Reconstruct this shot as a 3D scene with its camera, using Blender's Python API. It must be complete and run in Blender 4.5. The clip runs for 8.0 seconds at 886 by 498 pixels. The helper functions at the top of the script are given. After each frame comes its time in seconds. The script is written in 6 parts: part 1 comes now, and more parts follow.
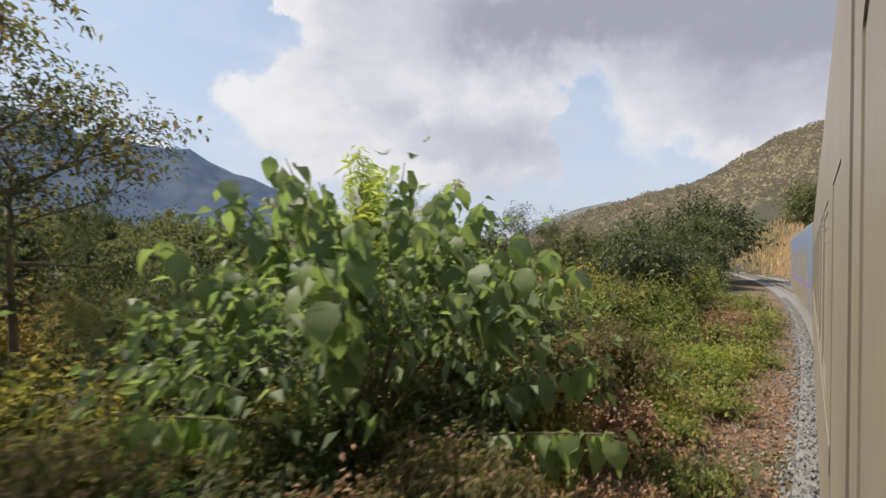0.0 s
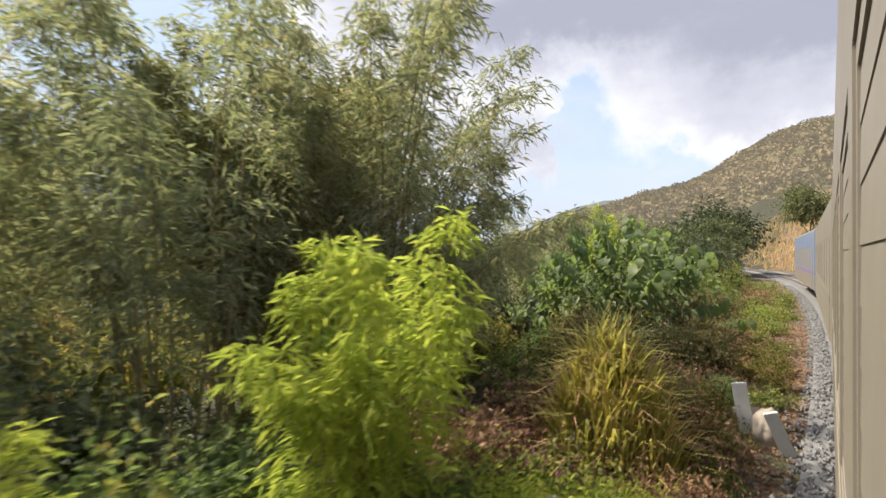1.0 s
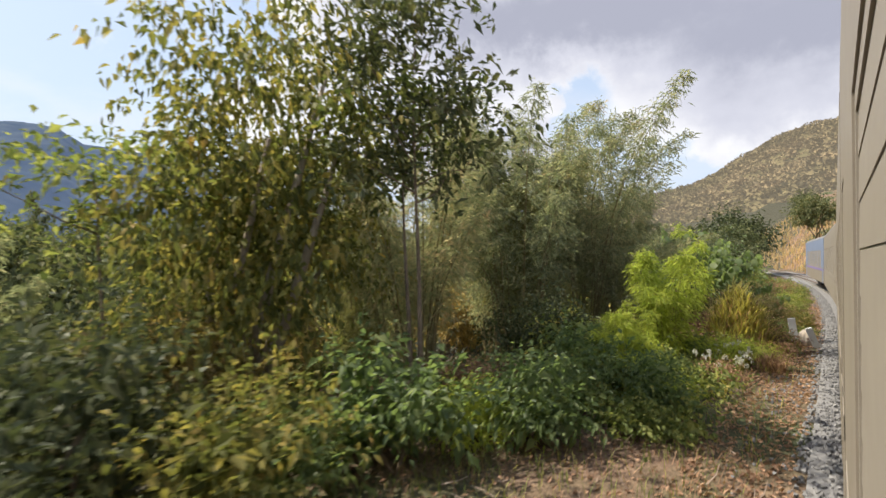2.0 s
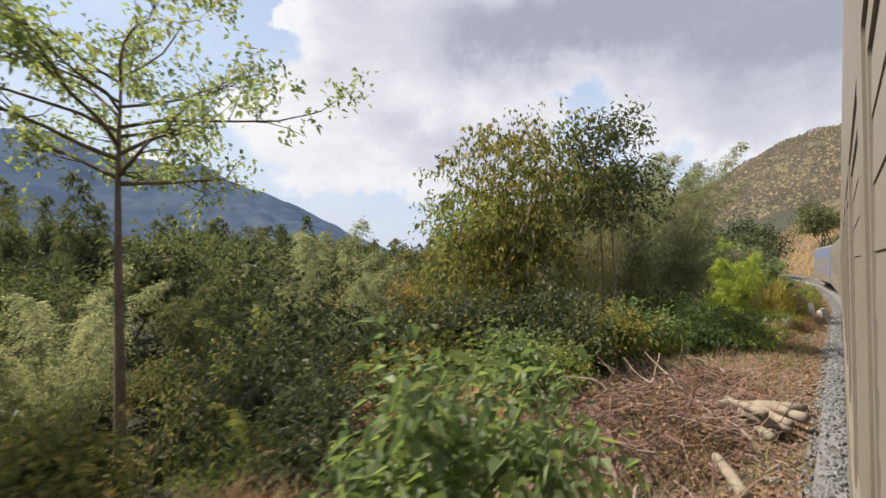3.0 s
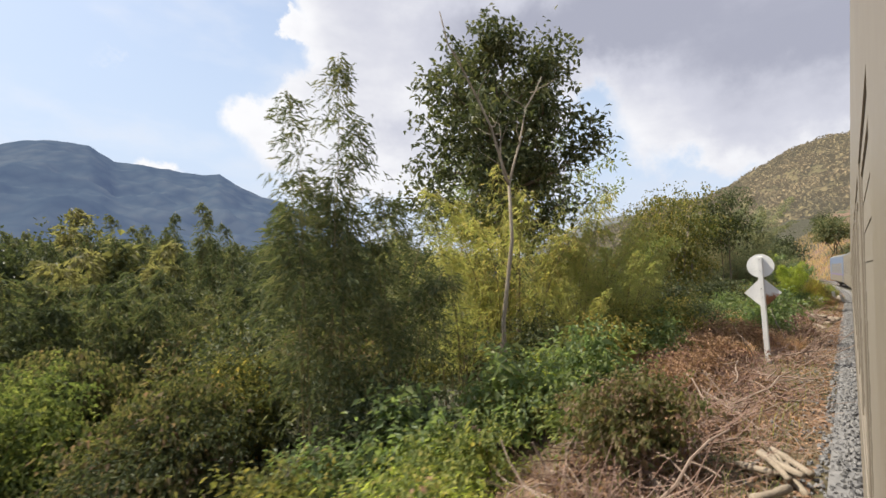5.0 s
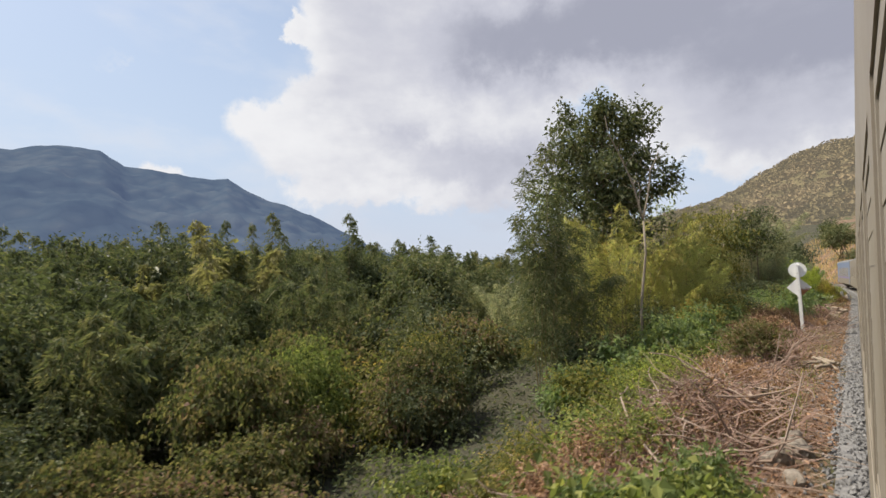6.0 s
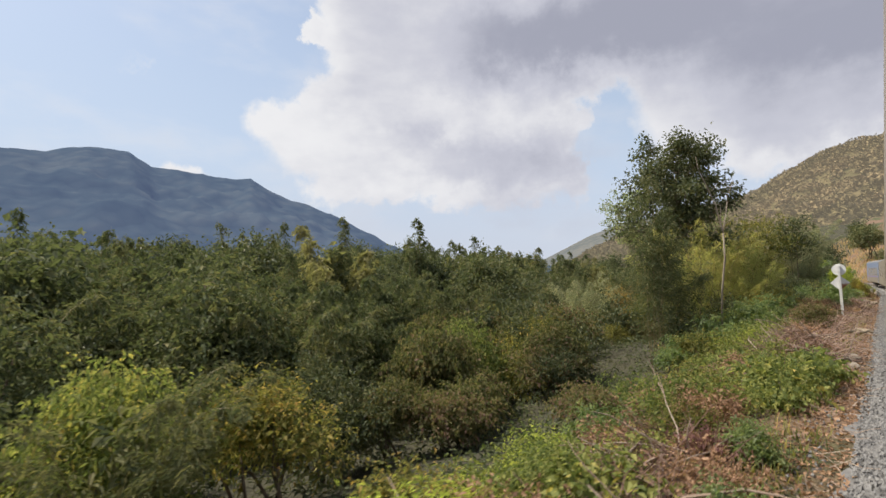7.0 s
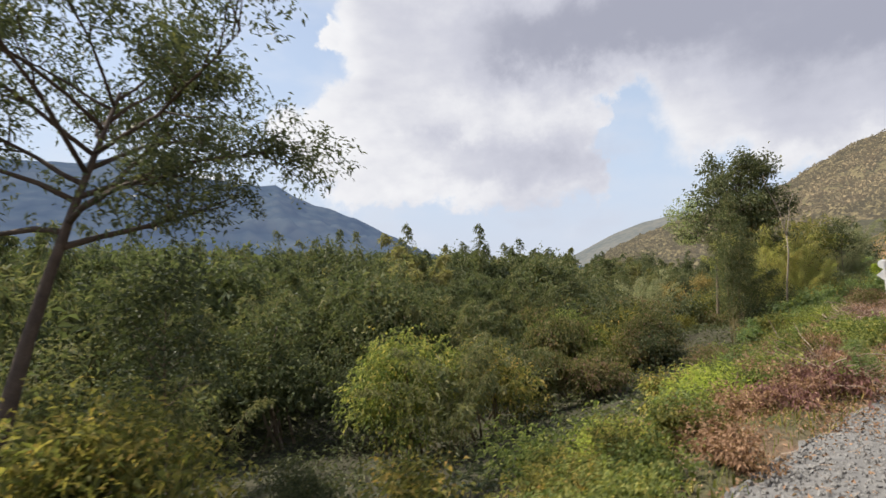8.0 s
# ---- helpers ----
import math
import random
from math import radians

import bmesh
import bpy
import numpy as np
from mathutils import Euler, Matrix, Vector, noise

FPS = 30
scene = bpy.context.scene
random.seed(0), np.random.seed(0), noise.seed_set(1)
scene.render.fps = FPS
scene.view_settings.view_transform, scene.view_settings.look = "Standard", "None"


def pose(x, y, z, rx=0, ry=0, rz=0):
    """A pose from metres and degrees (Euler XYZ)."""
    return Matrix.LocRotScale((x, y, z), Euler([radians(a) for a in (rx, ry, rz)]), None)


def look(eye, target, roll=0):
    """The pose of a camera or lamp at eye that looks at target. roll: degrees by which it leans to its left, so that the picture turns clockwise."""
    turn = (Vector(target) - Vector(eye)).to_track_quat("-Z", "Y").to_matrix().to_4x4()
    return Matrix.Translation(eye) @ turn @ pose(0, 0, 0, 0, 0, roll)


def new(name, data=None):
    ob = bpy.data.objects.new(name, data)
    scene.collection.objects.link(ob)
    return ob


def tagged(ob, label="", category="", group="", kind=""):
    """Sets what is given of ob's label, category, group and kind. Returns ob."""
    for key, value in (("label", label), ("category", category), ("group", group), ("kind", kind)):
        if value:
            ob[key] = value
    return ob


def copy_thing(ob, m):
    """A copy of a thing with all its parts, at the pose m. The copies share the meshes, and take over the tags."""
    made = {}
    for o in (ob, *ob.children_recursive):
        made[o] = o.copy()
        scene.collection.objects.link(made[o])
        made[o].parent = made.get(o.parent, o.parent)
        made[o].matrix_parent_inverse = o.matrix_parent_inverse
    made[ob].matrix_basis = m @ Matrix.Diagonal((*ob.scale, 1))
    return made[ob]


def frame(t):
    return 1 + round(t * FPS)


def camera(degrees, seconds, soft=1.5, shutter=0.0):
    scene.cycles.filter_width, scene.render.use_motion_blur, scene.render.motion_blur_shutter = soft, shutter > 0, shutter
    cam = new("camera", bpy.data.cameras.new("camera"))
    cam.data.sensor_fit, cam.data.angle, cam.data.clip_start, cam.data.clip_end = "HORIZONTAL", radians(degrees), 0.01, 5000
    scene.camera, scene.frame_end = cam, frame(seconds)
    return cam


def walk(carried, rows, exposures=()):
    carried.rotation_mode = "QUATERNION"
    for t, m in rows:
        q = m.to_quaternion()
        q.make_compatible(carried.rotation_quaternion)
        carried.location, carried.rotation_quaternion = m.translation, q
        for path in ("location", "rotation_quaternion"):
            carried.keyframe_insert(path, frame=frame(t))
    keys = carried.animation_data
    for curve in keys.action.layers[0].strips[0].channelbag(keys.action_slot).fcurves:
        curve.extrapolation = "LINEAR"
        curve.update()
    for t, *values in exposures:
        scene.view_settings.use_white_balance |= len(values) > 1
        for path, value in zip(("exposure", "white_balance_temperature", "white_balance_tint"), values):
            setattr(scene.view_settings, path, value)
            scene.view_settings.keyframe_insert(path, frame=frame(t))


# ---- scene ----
cam = camera(85.45, 8.0, shutter=0.14)
PATH = [
    (0.0, 0.0, 0.0, 2.70, 90.34, -1.01, -50.65),
    (0.5, -5.000, 0.0, 2.70, 90.37, -0.69, -51.10),
    (1.0, -10.000, 0.0, 2.70, 90.41, -0.21, -51.08),
    (1.5, -15.000, 0.0, 2.70, 90.65, -0.02, -50.97),
    (2.0, -20.000, 0.0, 2.70, 90.79, 0.04, -50.72),
    (2.5, -25.000, 0.0, 2.70, 90.97, 0.02, -50.74),
    (3.0, -30.000, 0.0, 2.70, 91.44, 0.01, -50.42),
    (3.5, -35.000, 0.0, 2.70, 91.84, 0.23, -50.20),
    (4.0, -40.000, 0.0, 2.70, 92.09, 0.32, -49.92),
    (4.5, -45.000, 0.0, 2.70, 92.16, 0.19, -49.80),
    (5.0, -50.000, 0.0, 2.70, 92.24, 0.21, -49.69),
    (5.5, -55.000, 0.0, 2.70, 92.29, 0.24, -49.60),
    (6.0, -60.000, 0.0, 2.70, 92.69, 0.16, -49.31),
    (6.5, -65.000, 0.0, 2.70, 92.57, 0.05, -48.31),
    (7.0, -70.000, 0.0, 2.70, 92.51, 0.00, -47.41),
    (7.5, -75.000, 0.0, 2.70, 92.57, 0.15, -46.55),
    (8.0, -80.000, 0.0, 2.70, 92.71, 0.96, -45.00),
]
walk(cam, [(r[0], pose(*r[1:])) for r in PATH], exposures=((0.0, 0.37), (0.5, 0.55), (1.0, 0.78), (1.5, 0.78), (3.0, 0.52), (3.5, 0.64), (4.5, 0.64), (5.0, 0.58), (6.5, 0.37), (7.5, 0.38), (8.0, 0.48)))

# ---- world, sun ----
SUN_AZ, SUN_EL = radians(114.0), radians(53.0)   # direction towards the sun, from +X counter-clockwise
world = bpy.data.worlds.new("world")
scene.world = world
world.use_nodes = True


def graph(tree):
    """Small helper for node graphs: add(type, inputs..., settings) returns the node."""
    def add(kind, *values, **settings):
        n = tree.nodes.new(kind)
        for key, v in settings.items():
            setattr(n, key, v)
        for k, v in enumerate(values):
            if v is None:
                continue
            if hasattr(v, "is_linked"):
                tree.links.new(v, n.inputs[k])
            else:
                n.inputs[k].default_value = v
        return n
    return add


def build_sky():
    """Clear hazy sky with one great bank of heaped clouds: white where the sun strikes its edges, lavender grey below."""
    nt = world.node_tree
    nt.nodes.clear()
    add = graph(nt)

    def m(op, a, b=0.0, c=None):
        return add("ShaderNodeMath", a, b, c, operation=op).outputs[0]

    def ramp(v, lo, hi, a=0.0, b=1.0):
        n = add("ShaderNodeMapRange", v, lo, hi, a, b, interpolation_type="SMOOTHSTEP")
        return n.outputs[0]

    def blend(f, a, b):
        n = add("ShaderNodeMix", f, data_type="RGBA")
        for k, v in ((6, a), (7, b)):
            if hasattr(v, "is_linked"):
                nt.links.new(v, n.inputs[k])
            else:
                n.inputs[k].default_value = (*v, 1)
        return n.outputs[2]

    sky = add("ShaderNodeTexSky", sky_type="NISHITA", sun_disc=False, sun_elevation=SUN_EL,
              sun_rotation=radians(90) - SUN_AZ, dust_density=2.2, air_density=1.0, ozone_density=1.6, altitude=200.0)
    coord = add("ShaderNodeTexCoord").outputs["Generated"]
    xyz = add("ShaderNodeSeparateXYZ", coord).outputs
    big = add("ShaderNodeTexNoise", coord, None, 5.0, 3.0, 0.5, 2.1)
    fine = add("ShaderNodeTexNoise", coord, None, 17.0, 6.0, 0.6, 2.1)
    soft = add("ShaderNodeTexNoise", add("ShaderNodeVectorMath", coord, (1.0, 1.0, 2.4), operation="MULTIPLY").outputs[0], None, 4.0, 5.0, 0.55, 2.0).outputs[0]
    wander = add("ShaderNodeSeparateColor", big.outputs[1]).outputs
    curl = add("ShaderNodeSeparateColor", fine.outputs[1]).outputs
    az = m("MULTIPLY", m("ARCTAN2", xyz[1], xyz[0]), 57.2958)
    el = m("MULTIPLY", m("ARCSINE", xyz[2]), 57.2958)

    def shifted(v, k, wide, narrow):
        return m("ADD", v, m("ADD", m("MULTIPLY", m("SUBTRACT", wander[k], 0.5), wide), m("MULTIPLY", m("SUBTRACT", curl[k], 0.5), narrow)))

    az_w, el_w = shifted(az, 0, 9.0, 9.0), shifted(el, 1, 6.0, 7.0)

    def heap(list_of_blobs):
        total = None
        for a0, e0, ra, re, w in list_of_blobs:
            q = m("ADD", m("POWER", m("ABSOLUTE", m("DIVIDE", m("SUBTRACT", az_w, a0), ra)), 2.0),
                  m("POWER", m("ABSOLUTE", m("DIVIDE", m("SUBTRACT", el_w, e0), re)), 2.0))
            g = m("MULTIPLY", m("POWER", 2.718, m("MULTIPLY", q, -1.0)), w)
            total = g if total is None else m("ADD", total, g)
        return total

    mass = m("ADD", heap(CLOUDS), m("MULTIPLY", m("SUBTRACT", fine.outputs[0], 0.5), 0.35))
    cover = m("MAXIMUM", ramp(mass, 0.28, 0.58), m("MULTIPLY", ramp(soft, 0.42, 0.72), 0.45))
    shade = m("ADD", heap(BASES), m("MULTIPLY", m("SUBTRACT", soft, 0.5), 1.2))
    grey = m("ADD", shade, m("MULTIPLY", ramp(mass, 0.4, 1.2), 0.22))
    grey = m("ADD", grey, m("MULTIPLY", m("SUBTRACT", fine.outputs[0], 0.5), 0.3))
    cloud = blend(ramp(grey, 0.5, 1.4), blend(ramp(grey, -0.1, 0.65), (0.66, 0.66, 0.675), (0.445, 0.453, 0.515)), (0.285, 0.295, 0.36))
    gain = add("ShaderNodeMix", 1.0, data_type="RGBA", blend_type="MULTIPLY")
    nt.links.new(sky.outputs[0], gain.inputs[6])
    gain.inputs[7].default_value = (SKY_GAIN, SKY_GAIN, SKY_GAIN, 1)
    haze = blend(ramp(el, 1.0, 45.0, 0.95, 0.3), gain.outputs[2], (0.445, 0.525, 0.645))
    haze = blend(ramp(el, 0.0, 13.0, 0.55, 0.0), haze, (0.49, 0.5, 0.555))
    both = blend(m("MULTIPLY", cover, ramp(el, 0.0, 8.0, 0.3, 1.0)), haze, cloud)
    add("ShaderNodeOutputWorld", add("ShaderNodeBackground", both, 1.0).outputs[0])


# azimuth, elevation, half widths in degrees, weight
CLOUDS = [
    (32, 28, 19, 8, 1.1), (10, 30, 18, 9, 1.0), (52, 27, 4.5, 6, 0.75), (50, 20, 7, 4, 0.85), (58, 16, 6, 3.2, 0.75), (38, 15, 13, 5.5, 0.95), (52, 11, 11, 4, 0.7),
    (8, 15, 9, 5.5, 1.0), (-4, 22, 15, 9, 0.95), (30, 9, 11, 3.5, 0.35), (71, 9.5, 3, 2.2, 0.6), (58, 26.5, 1.4, 1.2, 0.5), (76, 20, 5, 1.3, 0.35),
    (28, 48, 36, 13, 0.8), (23, 12, 2.6, 6, -0.5), (20, 18, 4, 2.0, -0.2), (190, 35, 40, 20, 0.8), (-90, 30, 40, 20, 0.8),
]
# shaded undersides
BASES = [(33, 25.5, 12, 4.2, 1.05), (18, 28, 10, 5, 0.75), (2, 27, 12, 5, 0.5), (34, 12.5, 14, 2.6, 0.5), (47, 15, 6, 1.6, 0.3), (34, 6, 18, 3.5, 0.45), (4, 21, 9, 2.5, 0.3), (0, 22, 18, 10, 0.75), (26, 44, 30, 10, 0.7)]
SKY_GAIN = 0.112
build_sky()

sun = new("sun", bpy.data.lights.new("sun", "SUN"))
sun.data.energy, sun.data.angle, sun.data.color = 5.0, radians(0.6), (1.0, 0.915, 0.77)
sun.matrix_world = look((0, 0, 60), Vector((0, 0, 60)) - 10 * Vector((math.cos(SUN_AZ) * math.cos(SUN_EL), math.sin(SUN_AZ) * math.cos(SUN_EL), math.sin(SUN_EL))))

# ---- materials ----


def material(name, rough=0.8):
    mat = bpy.data.materials.new(name)
    mat.use_nodes = True
    nt = mat.node_tree
    nt.nodes.clear()
    add = graph(nt)
    bsdf = add("ShaderNodeBsdfPrincipled")
    bsdf.inputs["Roughness"].default_value = rough
    out = add("ShaderNodeOutputMaterial", bsdf.outputs[0])
    return mat, nt, add, bsdf, out


def ramp_node(add, fac, stops):
    n = add("ShaderNodeValToRGB", fac)
    r = n.color_ramp
    while len(r.elements) < len(stops):
        r.elements.new(0.5)
    for e, (p, c) in zip(r.elements, stops):
        e.position, e.color = p, (*c, 1)
    return n.outputs[0]


def leaf_material(name, stops, gloss=0.45, through_light=0.5, single=0.55):
    """Foliage: every leaf has its own tone, every plant another; light passes through the blade."""
    mat, nt, add, bsdf, out = material(name, gloss + 0.15)
    stops = [(p, (r * 1.95, g * 1.42, b * 2.25)) for p, (r, g, b) in stops]
    geo = add("ShaderNodeNewGeometry")
    info = add("ShaderNodeObjectInfo")
    coord = add("ShaderNodeTexCoord").outputs["Object"]
    patch = add("ShaderNodeTexNoise", coord, None, 0.9, 3.0, 0.6).outputs[0]
    f = add("ShaderNodeMath", geo.outputs["Random Per Island"], single, operation="MULTIPLY").outputs[0]
    f = add("ShaderNodeMath", patch, 0.55, f, operation="MULTIPLY_ADD").outputs[0]
    f = add("ShaderNodeMath", info.outputs["Random"], 0.22, f, operation="MULTIPLY_ADD").outputs[0]
    f = add("ShaderNodeMath", f, 0.16 - (0.55 - single) * 0.5, operation="SUBTRACT").outputs[0]
    col = ramp_node(add, f, stops)
    nt.links.new(col, bsdf.inputs["Base Color"])
    bsdf.inputs["Specular IOR Level"].default_value = 0.1
    tl = add("ShaderNodeBsdfTranslucent", col)
    warm = add("ShaderNodeMix", 1.0, data_type="RGBA", blend_type="MULTIPLY")
    nt.links.new(col, warm.inputs[6])
    warm.inputs[7].default_value = (1.75, 1.85, 1.1, 1)
    nt.links.new(warm.outputs[2], tl.inputs[0])
    mix = add("ShaderNodeMixShader", through_light, bsdf.outputs[0], tl.outputs[0])
    nt.links.new(mix.outputs[0], out.inputs[0])
    return mat


def rough_material(name, stops, scale=3.0, fine=40.0, rough=0.85, bump=0.3, depth=0.02, object_random=0.0):
    """Mineral and wooden surfaces: tones at two scales and a fine relief."""
    mat, nt, add, bsdf, out = material(name, rough)
    coord = add("ShaderNodeTexCoord").outputs["Object"]
    big = add("ShaderNodeTexNoise", coord, None, scale, 5.0, 0.6).outputs[0]
    small = add("ShaderNodeTexNoise", coord, None, fine, 4.0, 0.65).outputs[0]
    f = add("ShaderNodeMath", small, 0.45, operation="MULTIPLY").outputs[0]
    f = add("ShaderNodeMath", big, 0.75, f, operation="MULTIPLY_ADD").outputs[0]
    info = add("ShaderNodeObjectInfo")
    f = add("ShaderNodeMath", info.outputs["Random"], object_random, f, operation="MULTIPLY_ADD").outputs[0]
    isl = add("ShaderNodeNewGeometry").outputs["Random Per Island"]
    f = add("ShaderNodeMath", isl, object_random, f, operation="MULTIPLY_ADD").outputs[0]
    f = add("ShaderNodeMath", f, 0.1 + object_random, operation="SUBTRACT").outputs[0]
    nt.links.new(ramp_node(add, f, stops), bsdf.inputs["Base Color"])
    bp = add("ShaderNodeBump", bump, depth)
    nt.links.new(small, bp.inputs["Height"])
    nt.links.new(bp.outputs[0], bsdf.inputs["Normal"])
    return mat


BAMBOO = leaf_material("bamboo_leaf", [(0.15, (0.0746, 0.1155, 0.0541)), (0.5, (0.1316, 0.1877, 0.0855)), (0.8, (0.2019, 0.2407, 0.114)), (1, (0.316, 0.2696, 0.1568))], 0.5, 0.5)
BAMBOO_YELLOW = leaf_material("yellow_bamboo_leaf", [(0.15, (0.107, 0.1641, 0.045)), (0.5, (0.1626, 0.2188, 0.0576)), (0.8, (0.2096, 0.2417, 0.0705)), (1, (0.2652, 0.2371, 0.0833))], 0.45, 0.55)
BAMBOO_BRIGHT = leaf_material("young_bamboo_leaf", [(0.1, (0.10, 0.17, 0.028)), (0.5, (0.165, 0.255, 0.042)), (1.0, (0.25, 0.33, 0.06))], 0.45, 0.55)
BROAD = leaf_material("broad_leaf", [(0.1, (0.0397, 0.0803, 0.0256)), (0.5, (0.0745, 0.1351, 0.0385)), (0.85, (0.1242, 0.1901, 0.0513)), (1, (0.2085, 0.2534, 0.0684))], 0.38, 0.5)
DARK = leaf_material("dark_leaf", [(0.1, (0.0164, 0.0287, 0.0109)), (0.5, (0.0416, 0.0682, 0.0226)), (0.9, (0.1027, 0.1349, 0.0413)), (1, (0.2125, 0.2132, 0.0676))], 0.4, 0.2, 0.4)
SHRUB = leaf_material("shrub_leaf", [(0.1, (0.0248, 0.042, 0.0103)), (0.45, (0.0733, 0.105, 0.0228)), (0.75, (0.1604, 0.18, 0.0384)), (0.95, (0.326, 0.252, 0.0598)), (1, (0.414, 0.216, 0.0798))], 0.45, 0.38)
LIME = leaf_material("lime_leaf", [(0.1, (0.0293, 0.0552, 0.0128)), (0.45, (0.075, 0.1251, 0.0272)), (0.75, (0.1548, 0.2116, 0.0467)), (1, (0.352, 0.3312, 0.0714))], 0.45, 0.36)
VINE = leaf_material("vine_leaf", [(0.1, (0.0205, 0.0361, 0.0103)), (0.4, (0.0542, 0.0793, 0.0217)), (0.65, (0.0971, 0.1142, 0.0369)), (0.85, (0.1116, 0.0942, 0.0505)), (1, (0.0934, 0.0601, 0.0428))], 0.5, 0.38)
DRY = leaf_material("dry_leaf", [(0.1, (0.076, 0.0615, 0.0274)), (0.5, (0.152, 0.1292, 0.0546)), (0.8, (0.22, 0.2, 0.085)), (1, (0.2879, 0.2731, 0.1184))], 0.7, 0.2)
GOLD = leaf_material("golden_leaf", [(0.1, (0.0744, 0.0792, 0.024)), (0.5, (0.1364, 0.144, 0.04)), (0.8, (0.2046, 0.1872, 0.048)), (1, (0.2604, 0.2448, 0.072))], 0.6, 0.35)
PALE = leaf_material("pale_leaf", [(0.1, (0.068, 0.1235, 0.035)), (0.5, (0.124, 0.19, 0.06)), (0.85, (0.192, 0.2375, 0.08)), (1, (0.32, 0.2945, 0.08))], 0.45, 0.42)
STRAW = leaf_material("straw_blade", [(0.1, (0.144, 0.1248, 0.045)), (0.4, (0.2376, 0.2106, 0.081)), (0.7, (0.3024, 0.2886, 0.09)), (1, (0.216, 0.2652, 0.045))], 0.6, 0.3)
FOREST = leaf_material("valley_leaf", [(0.1, (0.0214, 0.0391, 0.0136)), (0.5, (0.0595, 0.0935, 0.0306)), (0.85, (0.1385, 0.1715, 0.0558)), (1, (0.13, 0.18, 0.062))], 0.6, 0.25, 0.35)
TAN = leaf_material("tan_grass_blade", [(0.1, (0.1496, 0.1215, 0.0485)), (0.45, (0.2712, 0.234, 0.0941)), (0.8, (0.346, 0.3195, 0.1339)), (1, (0.2992, 0.315, 0.0798))], 0.7, 0.3)
OLIVE = leaf_material("olive_bamboo_leaf", [(0.1, (0.0315, 0.0502, 0.0154)), (0.5, (0.098, 0.1271, 0.0376)), (0.85, (0.155, 0.188, 0.064)), (1, (0.165, 0.19, 0.068))], 0.55, 0.35, 0.35)
TUFT = leaf_material("yellow_grass_blade", [(0.1, (0.0936, 0.1169, 0.0297)), (0.4, (0.1778, 0.2177, 0.0495)), (0.7, (0.2714, 0.3187, 0.0594)), (1, (0.3931, 0.3719, 0.1188))], 0.5, 0.4)
RUST = leaf_material("rusty_leaf", [(0.1, (0.0455, 0.0375, 0.018)), (0.5, (0.104, 0.0713, 0.027)), (0.85, (0.156, 0.105, 0.036)), (1, (0.0975, 0.1125, 0.045))], 0.6, 0.3)
DEADRED = leaf_material("withered_red_leaf", [(0.1, (0.0585, 0.0414, 0.0264)), (0.5, (0.1092, 0.081, 0.048)), (0.85, (0.156, 0.1288, 0.0744)), (1, (0.1716, 0.1748, 0.096))], 0.7, 0.2)
PETAL = leaf_material("white_petal", [(0, (0.225, 0.3, 0.1875)), (1, (0.285, 0.39, 0.2475))], 0.6, 0.3)
for leafy, gloss in ((BROAD, 0.38), (DARK, 0.14)):
    for n in leafy.node_tree.nodes:
        if n.type == "BSDF_PRINCIPLED":
            n.inputs["Specular IOR Level"].default_value, n.inputs["Roughness"].default_value = gloss, 0.5
BARK = rough_material("bark", [(0.2, (0.07, 0.05, 0.035)), (0.55, (0.18, 0.135, 0.095)), (0.9, (0.32, 0.27, 0.21))], 2.5, 26, 0.9, 0.6)
DARK_BARK = rough_material("dark_bark", [(0.2, (0.03, 0.02, 0.016)), (0.55, (0.085, 0.06, 0.045)), (0.9, (0.17, 0.13, 0.10))], 2.5, 26, 0.9, 0.6)
PALE_BARK = rough_material("pale_bark", [(0.2, (0.16, 0.12, 0.09)), (0.55, (0.30, 0.25, 0.19)), (0.9, (0.45, 0.41, 0.34))], 2.5, 26, 0.9, 0.5)
CULM = rough_material("bamboo_culm", [(0.2, (0.09, 0.07, 0.03)), (0.5, (0.20, 0.16, 0.07)), (0.9, (0.33, 0.27, 0.14))], 3, 20, 0.55, 0.2)
DEADWOOD = rough_material("dead_wood", [(0.2, (0.13, 0.085, 0.065)), (0.5, (0.27, 0.20, 0.155)), (0.9, (0.45, 0.38, 0.31))], 1.5, 18, 0.9, 0.4, object_random=0.12)
LITTER = rough_material("reddish_twigs", [(0.2, (0.1132, 0.0646, 0.0504)), (0.5, (0.2188, 0.1368, 0.1044)), (0.9, (0.3319, 0.2508, 0.2016))], 1.5, 18, 0.9, 0.3, object_random=0.28)
STONE = rough_material("ballast_stone", [(0.15, (0.075, 0.075, 0.08)), (0.5, (0.17, 0.168, 0.168)), (0.9, (0.30, 0.29, 0.28))], 6, 60, 0.85, 0.4, 0.005, object_random=0.18)


